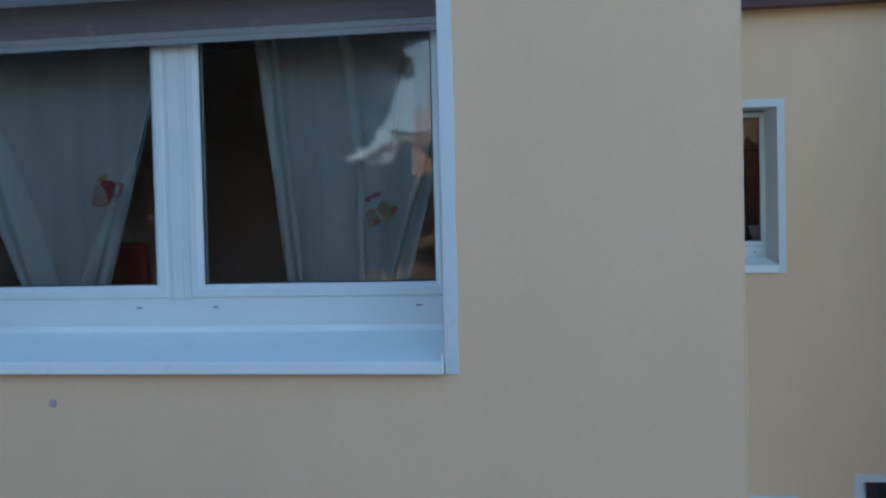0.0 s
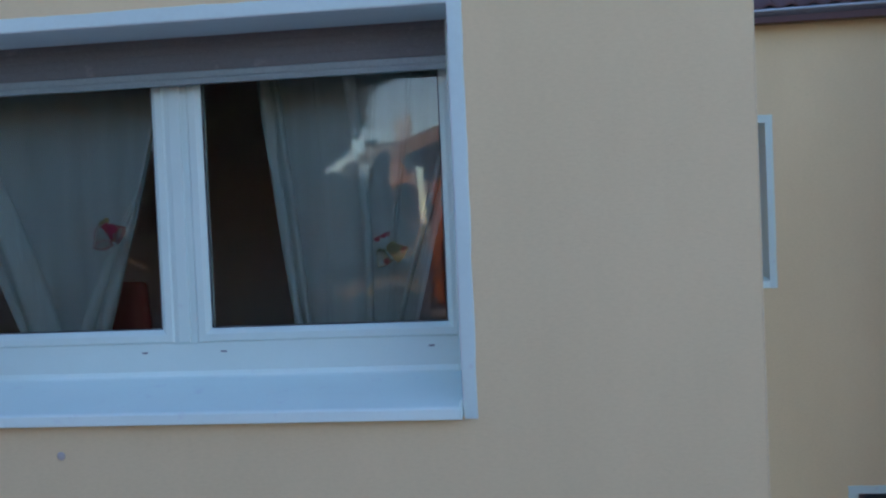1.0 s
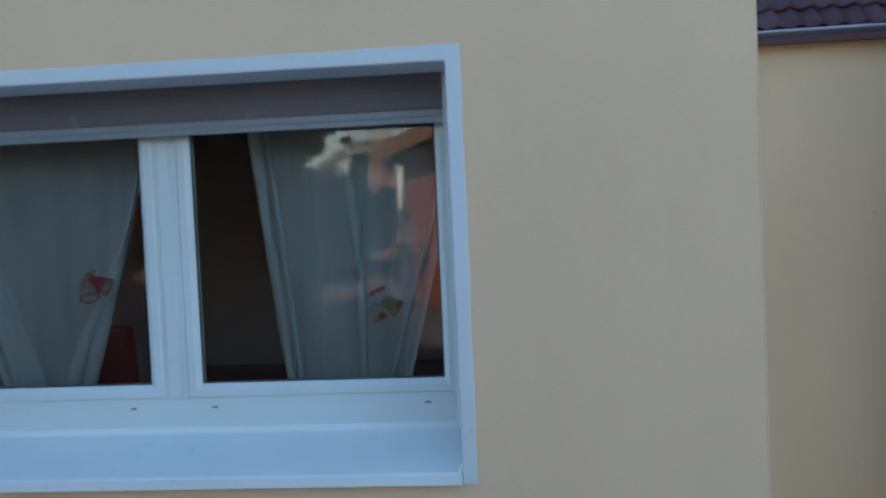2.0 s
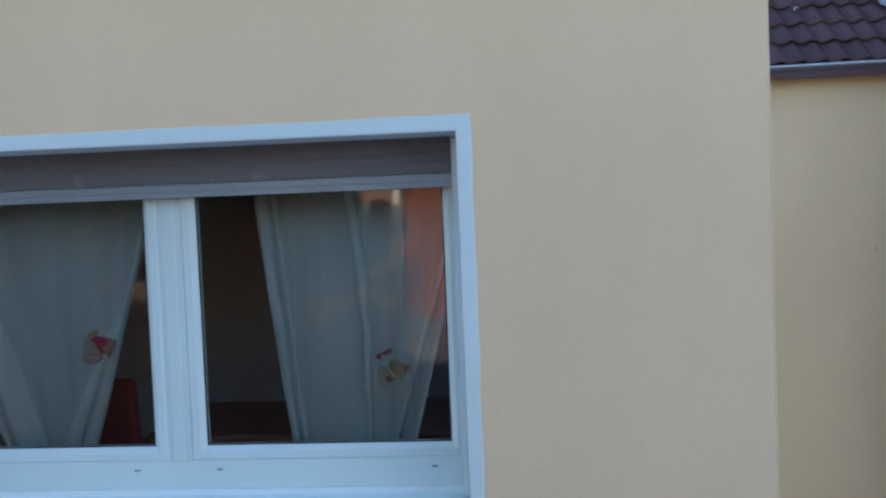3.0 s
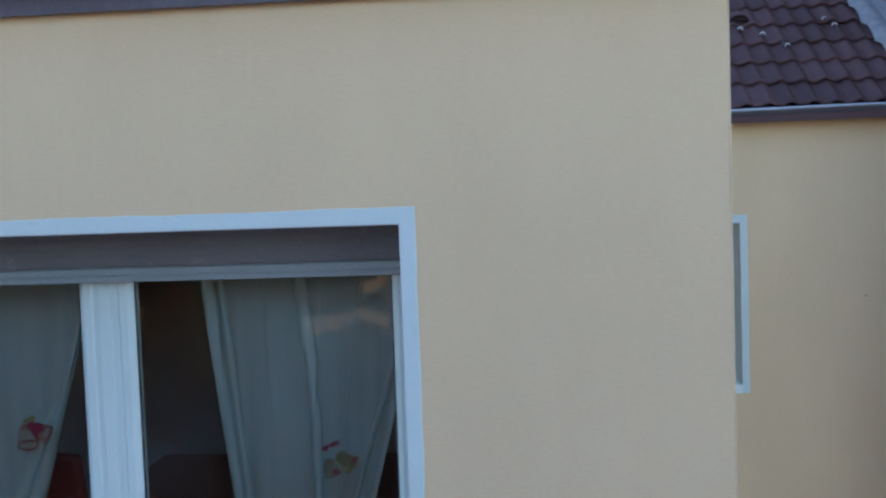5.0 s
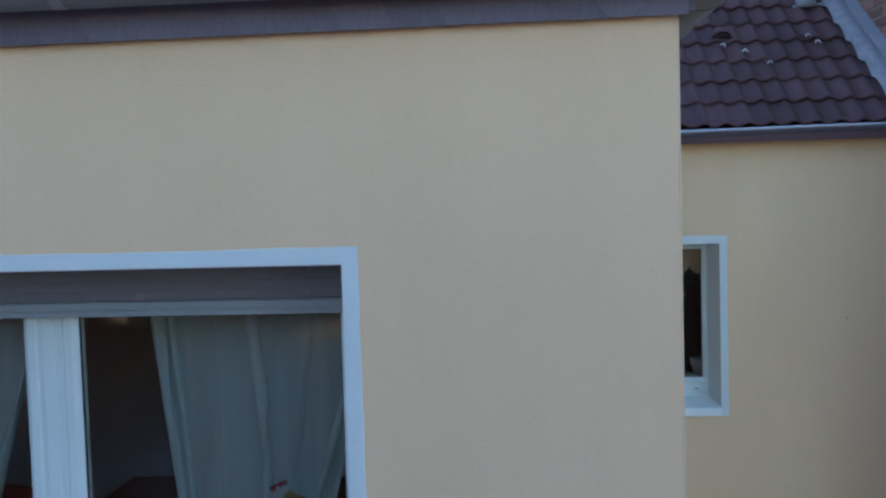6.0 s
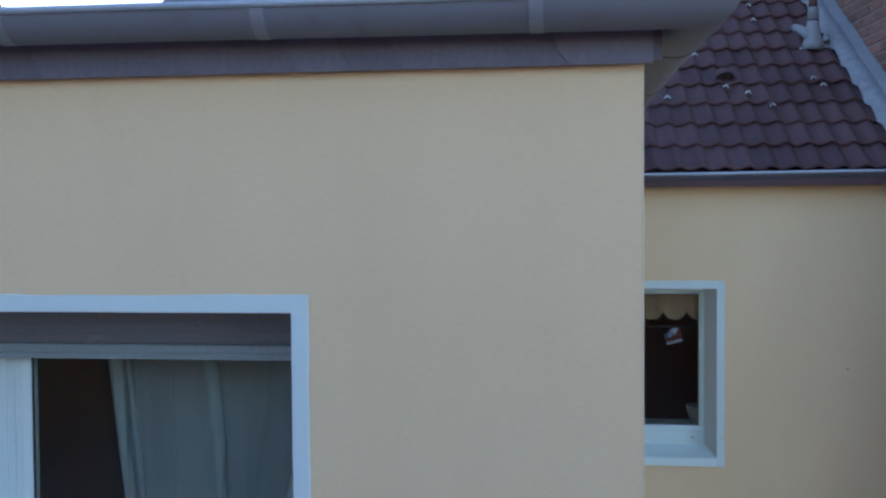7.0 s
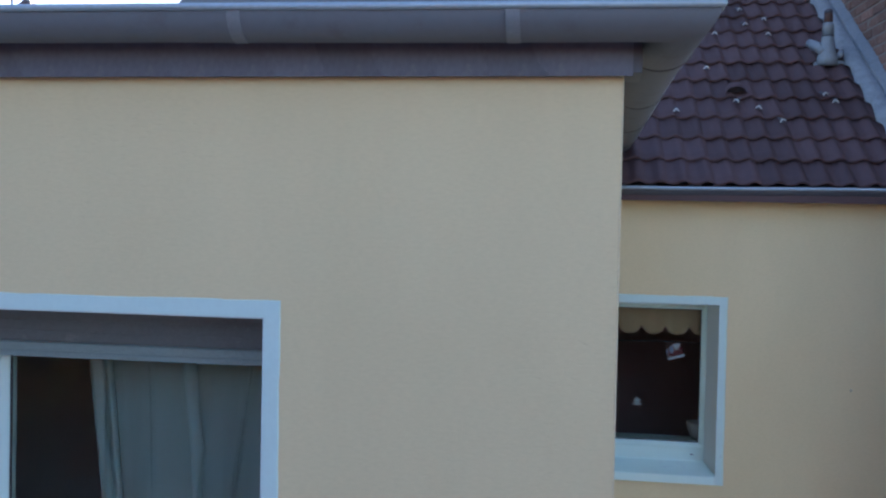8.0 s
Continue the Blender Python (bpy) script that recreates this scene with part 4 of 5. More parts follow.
part("leaf", plate(blob(-0.024, 0.052, 0.020, 0.008, 0.5), 0.0044, 0.0054), M_STICK_OLIVE, st, "olive leaf")
part("leaf", plate(blob(-0.004, 0.060, 0.013, 0.011, -0.6), 0.0054, 0.0064), M_STICK_YELLOW, st, "yellow leaf")
part("leaf", plate(blob(0.018, -0.022, 0.010, 0.008, 0.3), 0.0046, 0.0056), M_STICK_YELLOW, st, "yellow leaf")
st2 = holder("window_sticker", -1.335, GY, 4.185, "yellow bell sticker with red dots and a pink bow", "window sticker", group="bell stickers on the panes")
part("bow", plate(blob(-0.053, 0.043, 0.014, 0.010, 0.5, 14, 0.2), 0.0, 0.0012), M_STICK_CRIMSON, st2, "crimson bow")
part("bow", plate(blob(-0.027, 0.056, 0.015, 0.009, 0.5, 14, 0.2), 0.0014, 0.0026), M_STICK_CRIMSON, st2, "crimson bow")
part("bow", plate(blob(-0.010, 0.062, 0.009, 0.011, 0.1, 14, 0.2), 0.0, 0.0012), M_STICK_PINK, st2, "faded pink bow end")
part("bell", plate(bell_points(0.018, -0.004, 0.074, 1.0), 0.0042, 0.0048), M_STICK_CREAM, st2, "pale yellow bell")
part("bell", outline(bell_points(0.018, -0.004, 0.076, 1.0), 0.0040, 0.0, 0.0012), M_STICK_YELLOW, st2)
part("bell", plate(bell_points(-0.036, -0.030, 0.064, 0.35), 0.0054, 0.0060), M_STICK_FILM, st2, "thin beige film")
part("bell", outline(bell_points(-0.036, -0.030, 0.066, 0.35), 0.0034, 0.0, 0.0012), M_STICK_OLIVE, st2)
part("gleam", plate(blob(0.042, 0.018, 0.018, 0.006, -0.35), 0.0030, 0.0038), M_STICK_WHITE, st2, "cream highlight")
part("shade", outline(blob(0.006, 0.022, 0.016, 0.008, 0.3), 0.004, 0.0014, 0.0024), M_STICK_OLIVE, st2)
for dx, dz in ((-0.046, 0.001), (-0.030, -0.002), (-0.015, -0.001)):
    part("dot", plate(blob(dx, dz, 0.006, 0.005), 0.0014, 0.0024), M_STICK_OLIVE, st2, "small dark dot")
part("clapper", plate(blob(-0.020, -0.046, 0.013, 0.012), 0.0014, 0.0024), M_STICK_RED, st2, "red clapper")
part("clapper", plate(blob(0.052, -0.004, 0.018, 0.012, 0.6), 0.0014, 0.0024), M_STICK_RED, st2, "red clapper")
part("dot", plate(blob(0.016, -0.036, 0.012, 0.009), 0.0014, 0.0024), M_STICK_YELLOW, st2)


def dining_chair(x, y, turn):
    c = holder("dining_chair", x, y, 2.85, "dark red upholstered chair near the window", "chair", group="chairs in the room")
    c.rotation_euler = (0, 0, radians(turn))
    part("seat", boxed(-0.22, 0.22, -0.22, 0.22, 0.42, 0.50, 0.025, 3), M_RED, c, smooth=False)
    bb = boxed(-0.22, 0.22, 0.19, 0.25, 0.46, 1.22, 0.025, 3)
    for vtx in bb.verts:
        vtx.co.y += 0.10 * max(0.0, vtx.co.z - 0.46)
    part("backrest", bb, M_RED, c)
    for sx_ in (-0.19, 0.19):
        for sy_ in (-0.19, 0.2):
            part("leg", lathe(bmesh.new(), [(0.015, 0.0), (0.019, 0.25), (0.022, 0.43)], sx_, sy_, 10), M_WOOD, c)
    return c


dining_chair(-2.72, 1.25, 165)
dining_chair(-1.55, 1.55, 150)
cushion = holder("cushion", -2.50, 1.02, 3.35, "pale pink cushion on the red chair", "cushion")
cb = boxed(-0.06, 0.06, -0.05, 0.05, 0.0, 0.40, 0.04, 4)
part("cover", cb, M_PALE, cushion, smooth=True)
table = holder("dining_table", -2.0, 2.2, 2.85, "reddish wooden dining table in the dim room", "table")
part("tabletop", boxed(-0.9, 0.9, -0.45, 0.45, 0.72, 0.755, 0.008), M_WOOD, table)
part("apron", boxed(-0.8, 0.8, -0.37, 0.37, 0.63, 0.722, 0.004), M_WOOD, table)
for sx_ in (-0.8, 0.8):
    for sy_ in (-0.37, 0.37):
        part("leg", boxed(sx_ - 0.035, sx_ + 0.035, sy_ - 0.035, sy_ + 0.035, 0.0, 0.722, 0.005), M_WOOD, table)

# ---- behind the small window ----
GY2 = YF2 + 0.0345
val = tagged(new("valance"), "short ochre valance with a scalloped edge", "curtain")
nz_, per, vx0, vx1 = 96, 0.156, -0.03, 0.70
verts, faces = [], []
for i in range(nz_ + 1):
    x = vx0 + (vx1 - vx0) * i / nz_
    w = ((x - 0.105) / per) % 1.0
    foot = 4.640 + 0.062 * (abs(2 * w - 1) ** 3.2)
    yy = YF2 + 0.085 + 0.0025 * math.sin(2 * math.pi * x / 0.11)
    for j in range(5):
        verts.append((x, yy, 4.87 + (foot - 4.87) * j / 4))
for i in range(nz_):
    for j in range(4):
        a = i * 5 + j
        faces.append((a, a + 1, a + 6, a + 5))
vm = bpy.data.meshes.new("cloth")
vm.from_pydata(verts, [], faces)
vm.materials.append(M_VALANCE)
vo = new("cloth", vm)
vo.parent = val
tagged(link_mesh("curtain_rod", tube(bmesh.new(), [(0.10, YF2 + 0.10, 4.585), (0.42, YF2 + 0.10, 4.591), (0.705, YF2 + 0.10, 4.585)], 0.0045, 8), M_ZINC_DARK, True), "thin grey curtain rod behind the small pane", "curtain rod")
s3 = holder("window_sticker", 0.482, GY2, 4.535, "red and white winter figure sticker on the pane", "window sticker", group="winter stickers on the small pane")
part("coat", plate(blob(0.008, -0.018, 0.046, 0.024, 0.15, 14, 0.12), 0.002, 0.003), M_STICK_RED, s3, "red lower shape")
for k in range(5):
    part("trim", plate(blob(-0.036 + 0.021 * k, -0.052 + 0.006 * k, 0.012, 0.010, 0.2), 0.0, 0.001), M_STICK_WHITE, s3, "white trim")
part("top", plate(blob(0.004, 0.038, 0.024, 0.013, 0.2, 12, 0.15), 0.0, 0.001), M_STICK_WHITE, s3, "white upper shape")
part("middle", plate(blob(0.006, 0.020, 0.014, 0.012, 0.2, 12, 0.1), 0.001, 0.002), M_PLUG, s3, "grey middle shape")
part("side", plate(blob(0.036, 0.020, 0.014, 0.010, 0.5), 0.001, 0.002), M_STICK_CRIMSON, s3, "crimson side shape")
part("patch", plate(blob(-0.026, 0.008, 0.015, 0.024, 0.1), 0.0, 0.001), M_STICK_BLUE, s3, "pale blue patch")
part("patch", plate(blob(-0.054, -0.004, 0.006, 0.018, 0.1), 0.0, 0.001), M_STICK_BLUE, s3, "pale blue patch")
s4 = holder("window_sticker", 0.239, GY2, 4.195, "small white winter sticker on the pane", "window sticker", group="winter stickers on the small pane")
star = [((0.034 if k % 2 == 0 else 0.013) * math.cos(math.pi * k / 5 + 1.57), (0.03 if k % 2 == 0 else 0.012) * math.sin(math.pi * k / 5 + 1.57)) for k in range(10)]
part("star", plate(star, 0.0, 0.001), M_STICK_WHITE, s4)
part("foot", plate(blob(0.0, -0.022, 0.036, 0.007), 0.001, 0.002), M_STICK_WHITE, s4)
# added shape that imitates a blurred pale reflection low in the pane
bowl = holder("bowl", 0.655, YF2 + 0.16, 3.93, "grey bowl shape standing in for a pale reflection in the pane", "bowl")
part("bowl", lathe(bmesh.new(), [(0.03, 0.0), (0.055, 0.03), (0.075, 0.085), (0.078, 0.12), (0.072, 0.12), (0.05, 0.035), (0.01, 0.02)], sides=20), M_PLUG, bowl, smooth=True)
tagged(link_mesh("trim_inner_sill", boxed(SMALL[0], SMALL[1], YF2 + 0.07, YF2 + 0.27, 3.90, 3.93, 0.003), M_PVC), "white inner sill of the small window", "sill", kind="structure")

# ---- houses behind ----
def gable_house(name, x0, x1, y0, y1, eave, ridge, wall_mat, roof_mat, label, windows=(), over=0.3):
    """A house whose ridge runs along y."""
    h = holder(name, (x0 + x1) / 2, (y0 + y1) / 2, 0, label, "house")
    cx, cy = (x0 + x1) / 2, (y0 + y1) / 2
    w, d = (x1 - x0) / 2, (y1 - y0) / 2
    bm = bmesh.new()
    rows = [[bm.verts.new(p) for p in ((-w, y, 0), (w, y, 0), (w, y, eave), (0, y, ridge), (-w, y, eave))] for y in (-d, d)]
    bm.faces.new(rows[0])
    bm.faces.new(rows[1])
    for i in range(5):
        j = (i + 1) % 5
        bm.faces.new((rows[0][i], rows[0][j], rows[1][j], rows[1][i]))
    part("wall", bm, wall_mat, h)
    run = (ridge - eave) / w
    for s in (-1, 1):
        bm = bmesh.new()
        prof_ = [(0, ridge + 0.02), (s * (w + 0.35), eave + 0.02 - 0.35 * run), (s * (w + 0.35), eave + 0.2 - 0.35 * run), (0, ridge + 0.22)]
        rr = [[bm.verts.new((x, y, z)) for x, z in prof_] for y in (-d - 0.3, d + over)]
        bm.faces.new(rr[0])
        bm.faces.new(rr[1])
        for i in range(4):
            j = (i + 1) % 4
            bm.faces.new((rr[0][i], rr[0][j], rr[1][j], rr[1][i]))
        part("roof", bm, roof_mat, h)
        for yy in (-d - 0.32, d + over):
            bm = bmesh.new()
            pr = [(0, ridge - 0.02), (s * (w + 0.37), eave - 0.02 - 0.37 * run), (s * (w + 0.37), eave + 0.16 - 0.37 * run), (0, ridge + 0.18)]
            rr = [[bm.verts.new((x, y, z)) for x, z in pr] for y in (yy, yy + 0.03)]
            bm.faces.new(rr[0])
            bm.faces.new(rr[1])
            for i in range(4):
                j = (i + 1) % 4
                bm.faces.new((rr[0][i], rr[0][j], rr[1][j], rr[1][i]))
            part("verge_board", bm, M_VERGE, h, "brown verge board")
    for wx, wz, ww, wh in windows:
        wo = part("window", ring_frame(wx - ww / 2, wx + ww / 2, wz, wz + wh, [(0, d - 0.02), (0, d + 0.03), (0.07, d + 0.03), (0.07, d - 0.02)]), M_PVC, h)
        part("pane", boxed(wx - ww / 2 + 0.06, wx + ww / 2 - 0.06, d + 0.004, d + 0.012, wz + 0.06, wz + wh - 0.06), M_RUBBER, wo)
    return h


# across the garden, seen in the panes
house = gable_house("house", -2.76, 6.6, -21.0, -11.0, 5.33, 7.0, M_ORANGE, M_ROOFRED, "terracotta-rendered house in low evening sun", windows=((-2.0, 0.9, 1.0, 1.3), (2.4, 0.9, 1.2, 1.3)), over=1.0)
part("downpipe", tube(bmesh.new(), [(-4.70, 5.06, 0.0), (-4.70, 5.06, 4.9), (-4.66, 5.2, 5.15)], 0.026, 10), M_TRIM, house, "pale downpipe at the corner")
chim = holder("chimney", -3.08, -10.74, 0.0, "sunlit brick chimney with two pale pots", "chimney")
part("stack", boxed(-0.17, 0.17, -0.20, 0.18, 0.0, 5.36, 0.01), M_CHIMNEY, chim)
part("crown", boxed(-0.20, 0.20, -0.23, 0.21, 5.36, 5.43, 0.01), M_TRIM, chim)
for x, top in ((-0.07, 5.84), (0.09, 5.88)):
    pot = part("pot", lathe(bmesh.new(), [(0.076, 5.43), (0.068, 5.48), (0.062, top - 0.06), (0.072, top - 0.03), (0.070, top), (0.03, top)], x, 0, 14), M_POT, chim)
    part("cowl", lathe(bmesh.new(), [(0.022, top - 0.01), (0.024, top + 0.05), (0.034, top + 0.06), (0.004, top + 0.10)], x, 0, 10), M_ZINC_BRIGHT, pot, "small bright metal cowl")
for x in (-0.185, 0.185):
    part("flue_strip", boxed(x - 0.018, x + 0.018, 0.14, 0.20, 4.82, 5.22, 0.004), M_TRIM, chim, "pale strip up the stack's edge")
# made-up block: its top edge imitates the shade line across the terracotta wall
shed = holder("garden_shed", 0.2, -10.5, 0.0, "made-up low grey shed in place of the house wall's shaded foot", "shed")
part("wall", boxed(-2.75, 2.75, -0.36, 0.36, 0.0, 2.90), M_FARWALL, shed)
part("roof", boxed(-2.85, 2.85, -0.42, 0.46, 2.90, 3.0, 0.01), M_ZINC, shed)
part("edge_strip", boxed(-2.86, 2.86, 0.461, 0.48, 2.92, 3.008, 0.003), M_STRAP, shed, "grey metal edge of the roof")

# behind the wing: the tall main house, and a far roof with a finial
back = holder("main_house", 0.0, 6.0, 0, "tall grey-clad main house behind the wing", "house")
bm = bmesh.new()
shape = [(-3.95, 0), (0.3, 0), (0.3, 11.2), (-1.2, 12.4), (-2.7, 11.2), (-2.9, 8.38), (-3.95, 7.36)]
rr = [[bm.verts.new((x, y, z)) for x, z in shape] for y in (0.02, 6.5)]
bm.faces.new(rr[0])
bm.faces.new(rr[1])
for i in range(7):
    bm.faces.new((rr[0][i], rr[0][(i + 1) % 7], rr[1][(i + 1) % 7], rr[1][i]))
part("wall", bm, M_FARWALL, back)
for k in range(23):
    zz = 5.95 + 0.22 * k
    hi = max(0.0, zz + 0.2 - 7.36)
    xl, xr = -3.95 + min(hi, 1.1) * 1.03, 0.3
    if xr > xl + 0.3:
        part("cladding_board", boxed(xl, xr, -0.02, 0.018, zz, zz + 0.205, 0.004, 1), M_FARWALL, back)
far = holder("far_house", -13.9, 24.0, 0, "far dark roof with a finial against the bright sky", "house")
bm = bmesh.new()
shape = [(-5, 0), (5, 0), (5, 6.95), (0, 10.4), (-5, 6.95)]
rr = [[bm.verts.new((x, y, z)) for x, z in shape] for y in (-4, 4)]
bm.faces.new(rr[0])
bm.faces.new(rr[1])
for i in range(5):
    bm.faces.new((rr[0][i], rr[0][(i + 1) % 5], rr[1][(i + 1) % 5], rr[1][i]))
part("wall", bm, M_FARWALL, far)
for s in (-1, 1):
    bm = bmesh.new()
    rr = [[bm.verts.new((x, y, z)) for x, z in ((0, 10.42), (s * 5.4, 6.69), (s * 5.4, 6.89), (0, 10.62))] for y in (-4.3, 4.3)]
    bm.faces.new(rr[0])
    bm.faces.new(rr[1])
    for i in range(4):
        bm.faces.new((rr[0][i], rr[0][(i + 1) % 4], rr[1][(i + 1) % 4], rr[1][i]))
    part("roof", bm, M_TILE, far)
part("finial", lathe(bmesh.new(), [(0.12, 10.55), (0.05, 10.7), (0.035, 11.25), (0.07, 11.31), (0.03, 11.4), (0.004, 11.65)], 0.0, -4.2, 10), M_ZINC_DARK, far)
part("antenna", tube(bmesh.new(), [(-0.45, -4.1, 10.2), (-0.45, -4.1, 10.95), (-0.52, -4.1, 11.2), (-0.42, -4.1, 11.5)], 0.03, 8), M_ZINC_DARK, far)


# ---- trees and shrubs of the garden ----
def leaf_cloud(name, centres, count, size, mat, parent, seed, flat=0.6):
    """Many small leaves scattered through clumps (x, y, z, radius)."""
    rng = random.Random(seed)
    verts, faces = [], []
    for _ in range(count):
        cx, cy, cz, r = centres[rng.randrange(len(centres))]
        a, b = rng.uniform(0, 6.283), rng.uniform(-1, 1)
        rad = r * rng.random() ** 0.45
        s = math.sqrt(1 - b * b)
        p = Vector((cx + rad * s * math.cos(a), cy + rad * s * math.sin(a), cz + rad * b * flat))
        e1 = Vector((rng.gauss(0, 1), rng.gauss(0, 1), rng.gauss(0, 0.6))).normalized()
        e2 = e1.cross(Vector((rng.gauss(0, 1), rng.gauss(0, 1), rng.gauss(0, 1)))).normalized()
        L = size * rng.uniform(0.6, 1.4)
        k = len(verts)
        verts += [tuple(p - e1 * L), tuple(p + e2 * L * 0.34), tuple(p + e1 * L), tuple(p - e2 * L * 0.34)]
        faces.append((k, k + 1, k + 2, k + 3))
    me = bpy.data.meshes.new(name)
    me.from_pydata(verts, [], faces)
    me.materials.append(mat)
    ob = new(name, me)
    ob.parent = parent
    return ob


def conifer(x, y, height, spread, seed):
    rng = random.Random(seed)
    t = holder("conifer", x, y, 0, "tall dark green conifer in the garden", "tree")
    tr = bmesh.new()
    tube(tr, [(0, 0, -0.05), (0.03, 0.0, height * 0.3), (-0.02, 0.03, height * 0.7), (0, 0, height * 0.98)], [0.22, 0.16, 0.08, 0.02], 10)
    clumps = []
    k = 0
    z = height * 0.12
    while z < height * 0.97:
        r = spread * (1 - (z / height) ** 1.3) * rng.uniform(0.75, 1.1) + 0.12
        for i in range(7):
            a = rng.uniform(0, 6.283)
            tip = (r * math.cos(a), r * math.sin(a), z - 0.18 * r + rng.uniform(-0.15, 0.15))
            tube(tr, [(0, 0, z), (tip[0] * 0.5, tip[1] * 0.5, z - 0.02), tip], [0.03, 0.02, 0.006], 5)
            for f in (0.2, 0.4, 0.6, 0.8, 0.95):
                clumps.append((tip[0] * f, tip[1] * f, z + (tip[2] - z) * f, 0.42 * (1.15 - 0.5 * f)))
        z += height * 0.024
        k += 1
    part("trunk", tr, M_BARK, t)
    leaf_cloud("crown", clumps, int(4200 * height), 0.085, M_NEEDLE, t, seed + 1, 0.45)
    return t


def overhanging_conifer(x, y, height, seed):
    """A tall conifer whose lower limbs are short and whose long upper limbs droop out over them."""
    rng = random.Random(seed)
    t = holder("conifer", x, y, 0, "tall dark green conifer with long drooping limbs", "tree")
    tr = bmesh.new()
    tube(tr, [(0, 0, -0.05), (0.04, 0.0, height * 0.3), (-0.03, 0.03, height * 0.7), (0, 0, height * 0.98)], [0.26, 0.20, 0.10, 0.02], 10)
    clumps = []
    z = 3.2
    while z < height * 0.97:
        up = min(1.0, max(0.0, (z - 4.2) / 3.4))
        r = (0.50 + 1.95 * up) * min(1.0, (height - z) / 5.0 + 0.06)
        for i in range(12):
            a = i * 0.5236 + rng.uniform(-0.3, 0.3)
            q = r * rng.uniform(0.82, 1.08)
            tip = (q * math.cos(a), q * math.sin(a), z - 0.16 * q + rng.uniform(-0.1, 0.1))
            tube(tr, [(0, 0, z), (tip[0] * 0.5, tip[1] * 0.5, z + 0.03), tip], [0.03, 0.02, 0.005], 5)
            for f in (0.15, 0.32, 0.5, 0.66, 0.8, 0.92, 1.0):
                clumps.append((tip[0] * f, tip[1] * f, z + (tip[2] - z) * f - 0.05, 0.40 * (1.2 - 0.75 * f)))
        z += 0.24
    part("trunk", tr, M_BARK, t)
    leaf_cloud("crown", clumps, 190000, 0.066, M_NEEDLE, t, seed + 1, 0.9)
    return t


def shrub(x, y, height, spread, seed, label="dark evergreen garden shrub"):
    rng = random.Random(seed)
    s = holder("shrub", x, y, 0, label, "shrub", group="shrubs of the garden hedge")
    tr = bmesh.new()
    clumps = []
    for i in range(9):
        a, r = rng.uniform(0, 6.283), spread * rng.uniform(0.2, 0.9)
        top = (r * math.cos(a), r * math.sin(a), height * rng.uniform(0.6, 0.98))
        tube(tr, [(0.1 * math.cos(a), 0.1 * math.sin(a), 0), (top[0] * 0.5, top[1] * 0.5, top[2] * 0.5), top], [0.035, 0.02, 0.006], 5)
        for f in (0.3, 0.5, 0.7, 0.85, 1.0):
            clumps.append((top[0] * f, top[1] * f, top[2] * f, 0.06 + spread * rng.uniform(0.25, 0.45)))
    part("branches", tr, M_BARK, s)
    leaf_cloud("crown", clumps, int(4200 * height), 0.055, M_NEEDLE, s, seed + 1, 0.8)
    return s


def leafy_shrub(x, y, tufts, count, seed, label, size=0.026):
    """A bare-stemmed shrub with pale leaves in tufts (x, y, z, radius) at its tips."""
    s = holder("shrub", x, y, 0, label, "shrub", group="pale shrubs of the garden")
    tr = bmesh.new()
    for tx, ty, tz, r in tufts:
        tube(tr, [(tx * 0.15, ty * 0.15, 0), (tx * 0.4, ty * 0.5, tz * 0.55), (tx, ty, tz)], [0.03, 0.018, 0.005], 5)
    part("branches", tr, M_BARK, s)
    leaf_cloud("crown", tufts, count, size, M_LEAF, s, seed, 0.8)
    return s


overhanging_conifer(-5.55, -11.0, 14.0, 5)
for k, (x, y, h, r) in enumerate(((-7.4, -11.6, 12.5, 2.0), (-9.2, -10.8, 11.5, 1.9), (-11.2, -11.0, 10.5, 1.9), (-13.5, -11.0, 11.5, 1.9), (-6.3, -13.6, 13.0, 2.3), (-8.3, -13.2, 12.0, 2.2), (-10.3, -13.4, 10.5, 2.1))):
    conifer(x, y, h, r, 6 + k)
# pale foliage that catches the low sun
leafy_shrub(-3.76, -9.9, ((-0.12, 0.0, 3.32, 0.15), (0.08, 0.05, 3.36, 0.17), (0.0, -0.05, 3.22, 0.14), (0.22, 0.0, 3.28, 0.10)), 600, 40, "pale yellow-green sunlit shrub", 0.034)
leafy_shrub(-3.05, -9.85, ((-0.30, 0.0, 3.40, 0.10), (-0.10, 0.03, 3.46, 0.13), (0.10, 0.0, 3.40, 0.13), (0.22, 0.0, 3.34, 0.12)), 420, 41, "orange-tinged sunlit shrub beside the house", 0.034)
leafy_shrub(-2.90, -9.95, ((-0.20, 0.0, 3.80, 0.09), (-0.08, 0.03, 3.84, 0.11), (0.05, 0.0, 3.88, 0.12), (0.12, 0.03, 4.00, 0.09), (0.15, 0.0, 4.13, 0.07), (0.13, 0.0, 4.26, 0.05)), 620, 45, "tall cream-leaved sunlit shrub beside the house", 0.032)
leafy_shrub(-3.72, -11.6, ((-0.35, 0.0, 5.20, 0.16), (-0.12, 0.0, 5.34, 0.18), (0.12, 0.1, 5.48, 0.18), (0.32, 0.0, 5.50, 0.14), (-0.6, 0.0, 5.08, 0.14), (0.0, 0.1, 5.58, 0.10), (0.45, 0.1, 5.36, 0.14), (0.25, 0.1, 5.30, 0.16)), 1600, 42, "sparse brownish shrub top against the sky", 0.034)
leafy_shrub(-6.33, -9.5, ((-0.08, 0.0, 3.66, 0.11), (0.06, 0.0, 3.60, 0.10), (-0.02, 0.0, 3.74, 0.08)), 420, 43, "pale sunlit tuft of leaves", 0.03)
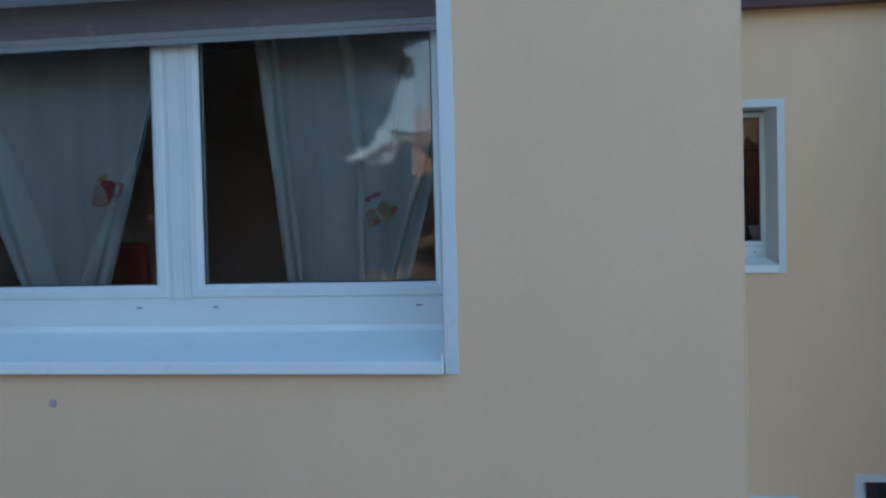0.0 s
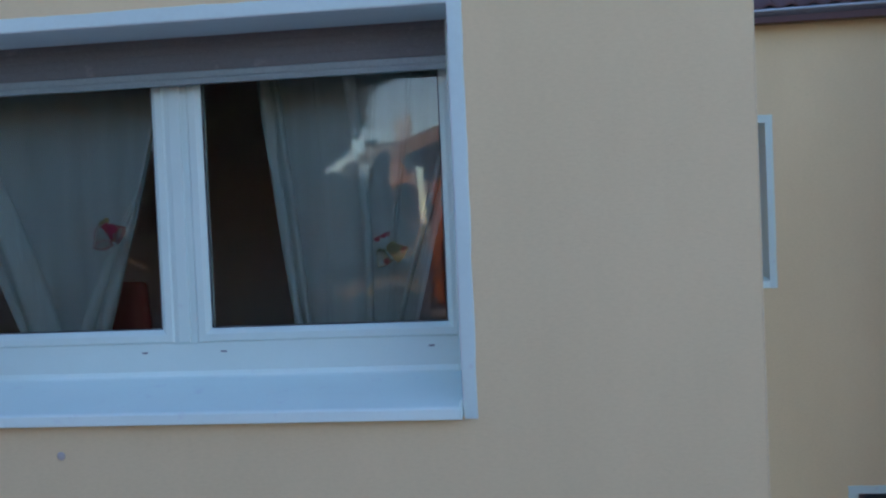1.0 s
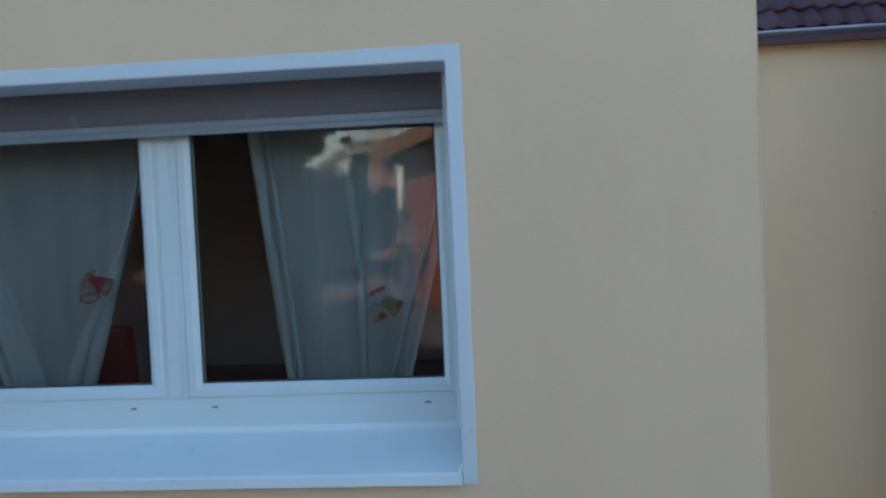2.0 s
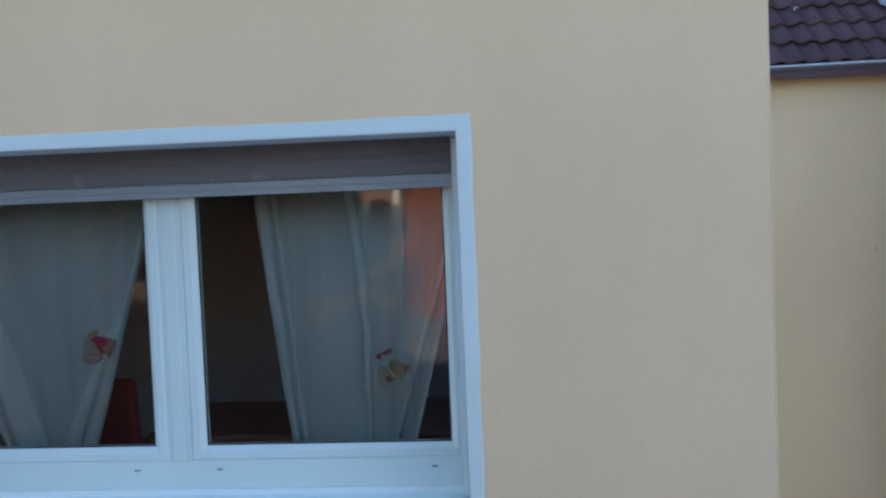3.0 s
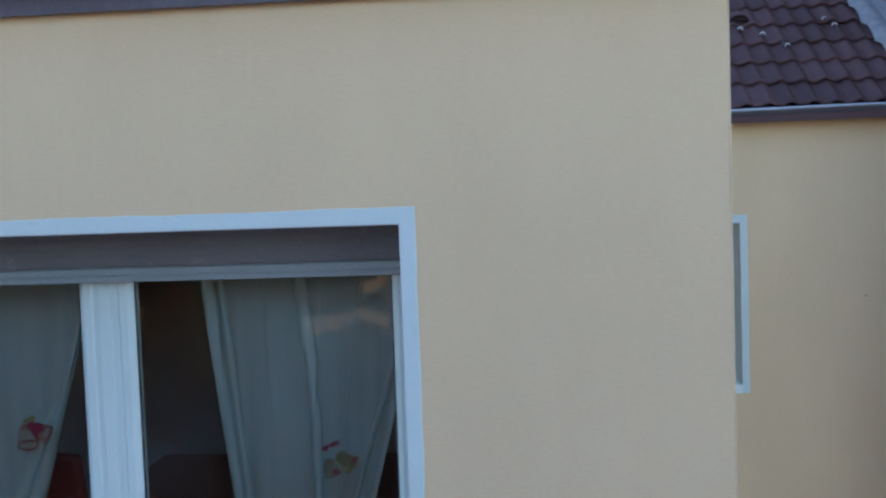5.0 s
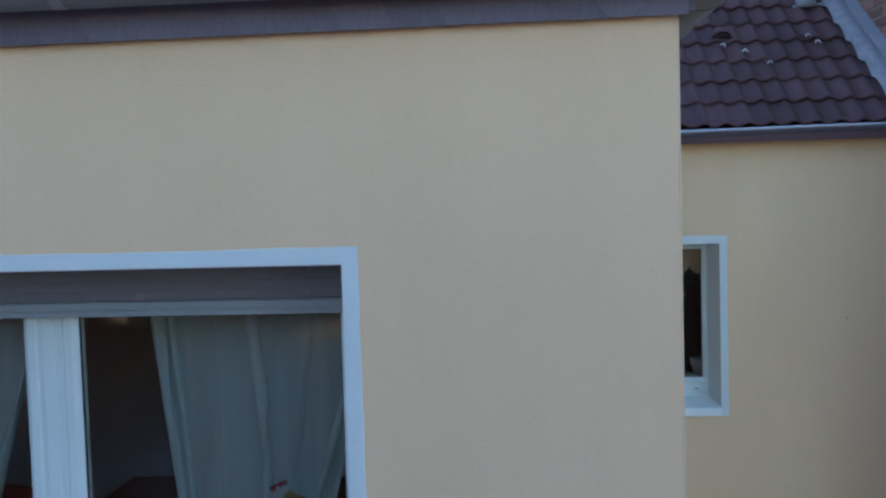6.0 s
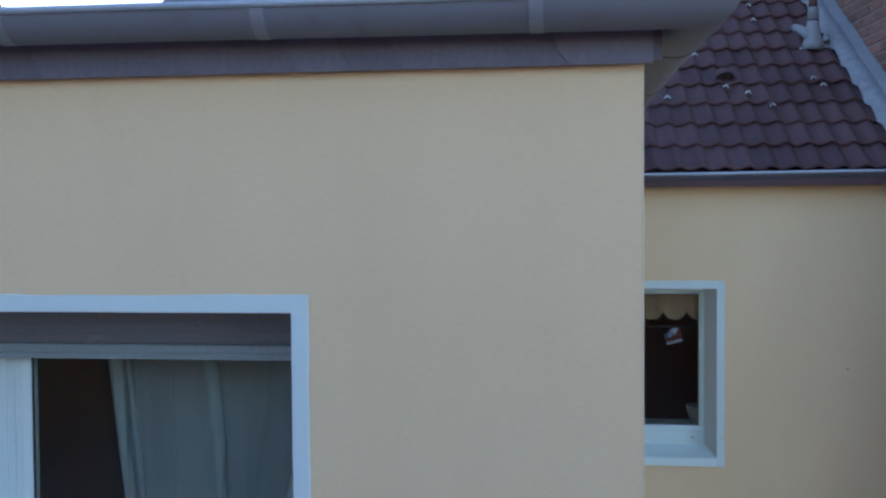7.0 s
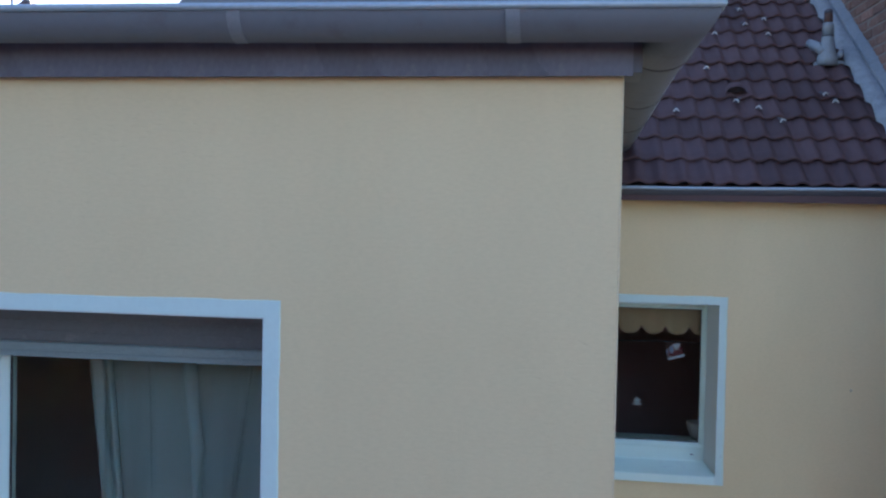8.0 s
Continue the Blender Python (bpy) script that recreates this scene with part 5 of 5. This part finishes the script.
leafy_shrub(-6.85, -9.5, ((-0.05, 0.0, 3.86, 0.07), (0.10, 0.0, 3.80, 0.06), (0.0, 0.0, 4.35, 0.07), (-0.12, 0.0, 4.30, 0.05)), 150, 44, "pale sunlit tuft of leaves", 0.03)
for k, (x, y, h, s) in enumerate(((-7.6, -8.0, 3.0, 1.0), (-9.4, -8.2, 3.0, 1.1), (-4.2, -11.6, 5.0, 0.9), (-3.75, -10.5, 5.0, 0.7), (-3.4, -10.2, 4.75, 0.5), (-3.20, -10.25, 4.72, 0.34), (-3.95, -10.9, 5.1, 0.6), (-4.6, -13.0, 5.6, 1.1), (-0.9, -9.0, 2.6, 0.9), (-3.3, -9.0, 2.9, 0.5), (-3.9, -9.0, 2.8, 0.5), (-5.0, -10.2, 4.6, 0.8), (-3.06, -10.3, 4.85, 0.15), (-3.42, -11.5, 5.38, 0.42), (-3.62, -11.3, 5.25, 0.5))):
    shrub(x, y, h, s, 50 + k)
# three more conifers out of view, added to darken the small window's reflections
for k, (x, y, h, r) in enumerate(((0.4, -7.6, 5.2, 1.4), (1.7, -7.9, 5.1, 1.5), (3.3, -7.8, 5.1, 1.5))):
    conifer(x, y, h, r, 25 + k)

# ---- pieces: slates, roof tiles, bricks ----
sm, em = slate_piece(), end_slate()
for i in range(56):
    s = new("slate", sm)
    s.parent = fascia
    s.location = (-0.364 - SW * i, -0.026, EAVE_Z)
e = new("slate", em)
e.parent = fascia
e.location = (-0.262, -0.030, EAVE_Z)
tm = tile_mesh("tile", M_TILE)
LEAN = Matrix(((1, TSKEW * math.cos(RA), 0, 0), (0, 1, 0, 0), (0, 0, 1, 0), (0, 0, 0, 1)))
rng = random.Random(8)
for r in range(ROWS):
    for c in range(COLS):
        if c == 7 and r > 11:
            continue
        t = new("tile", tm)
        t.parent = roof2
        y = RY0 + 0.062 + TSTEP_Y * r
        t.matrix_basis = on_roof(TX0 + TW * c + TSKEW * (y - RY0), y, rng.uniform(-0.002, 0.002)) @ LEAN @ Matrix.Rotation(rng.uniform(-0.012, 0.012), 4, "Z") @ Matrix.Rotation(rng.uniform(-0.01, 0.01), 4, "X")
vt = new("base_tile", tile_mesh("base_tile", M_VENT, 0.012))
vt.parent = vent
vt.matrix_basis = Matrix.Diagonal((1 / 0.92, 1 / 0.90, 1 / 0.88, 1)) @ Matrix.Translation(-vent.location) @ on_roof(1.50, 4.87, 0.006) @ Matrix.Diagonal((0.80, 0.34, 0.7, 1))

bb = boxed(-0.005, 0.05, 0.0, 0.236, 0.0, 0.063, 0.004, 1)
bme = bpy.data.meshes.new("brick")
bb.to_mesh(bme)
bb.free()
bme.materials.append(M_BRICK)
rng = random.Random(12)
for r in range(20):
    for c in range(11):
        b = new("brick", bme)
        b.parent = neighbour
        y = -0.5 + 0.25 * c + (0.125 if r % 2 else 0.0)
        b.matrix_basis = pose(rng.uniform(-0.004, 0.003), y + rng.uniform(-0.003, 0.003), 6.237 + 0.077 * r, rng.uniform(-0.6, 0.6), rng.uniform(-1.5, 1.5), rng.uniform(-1.0, 1.0))
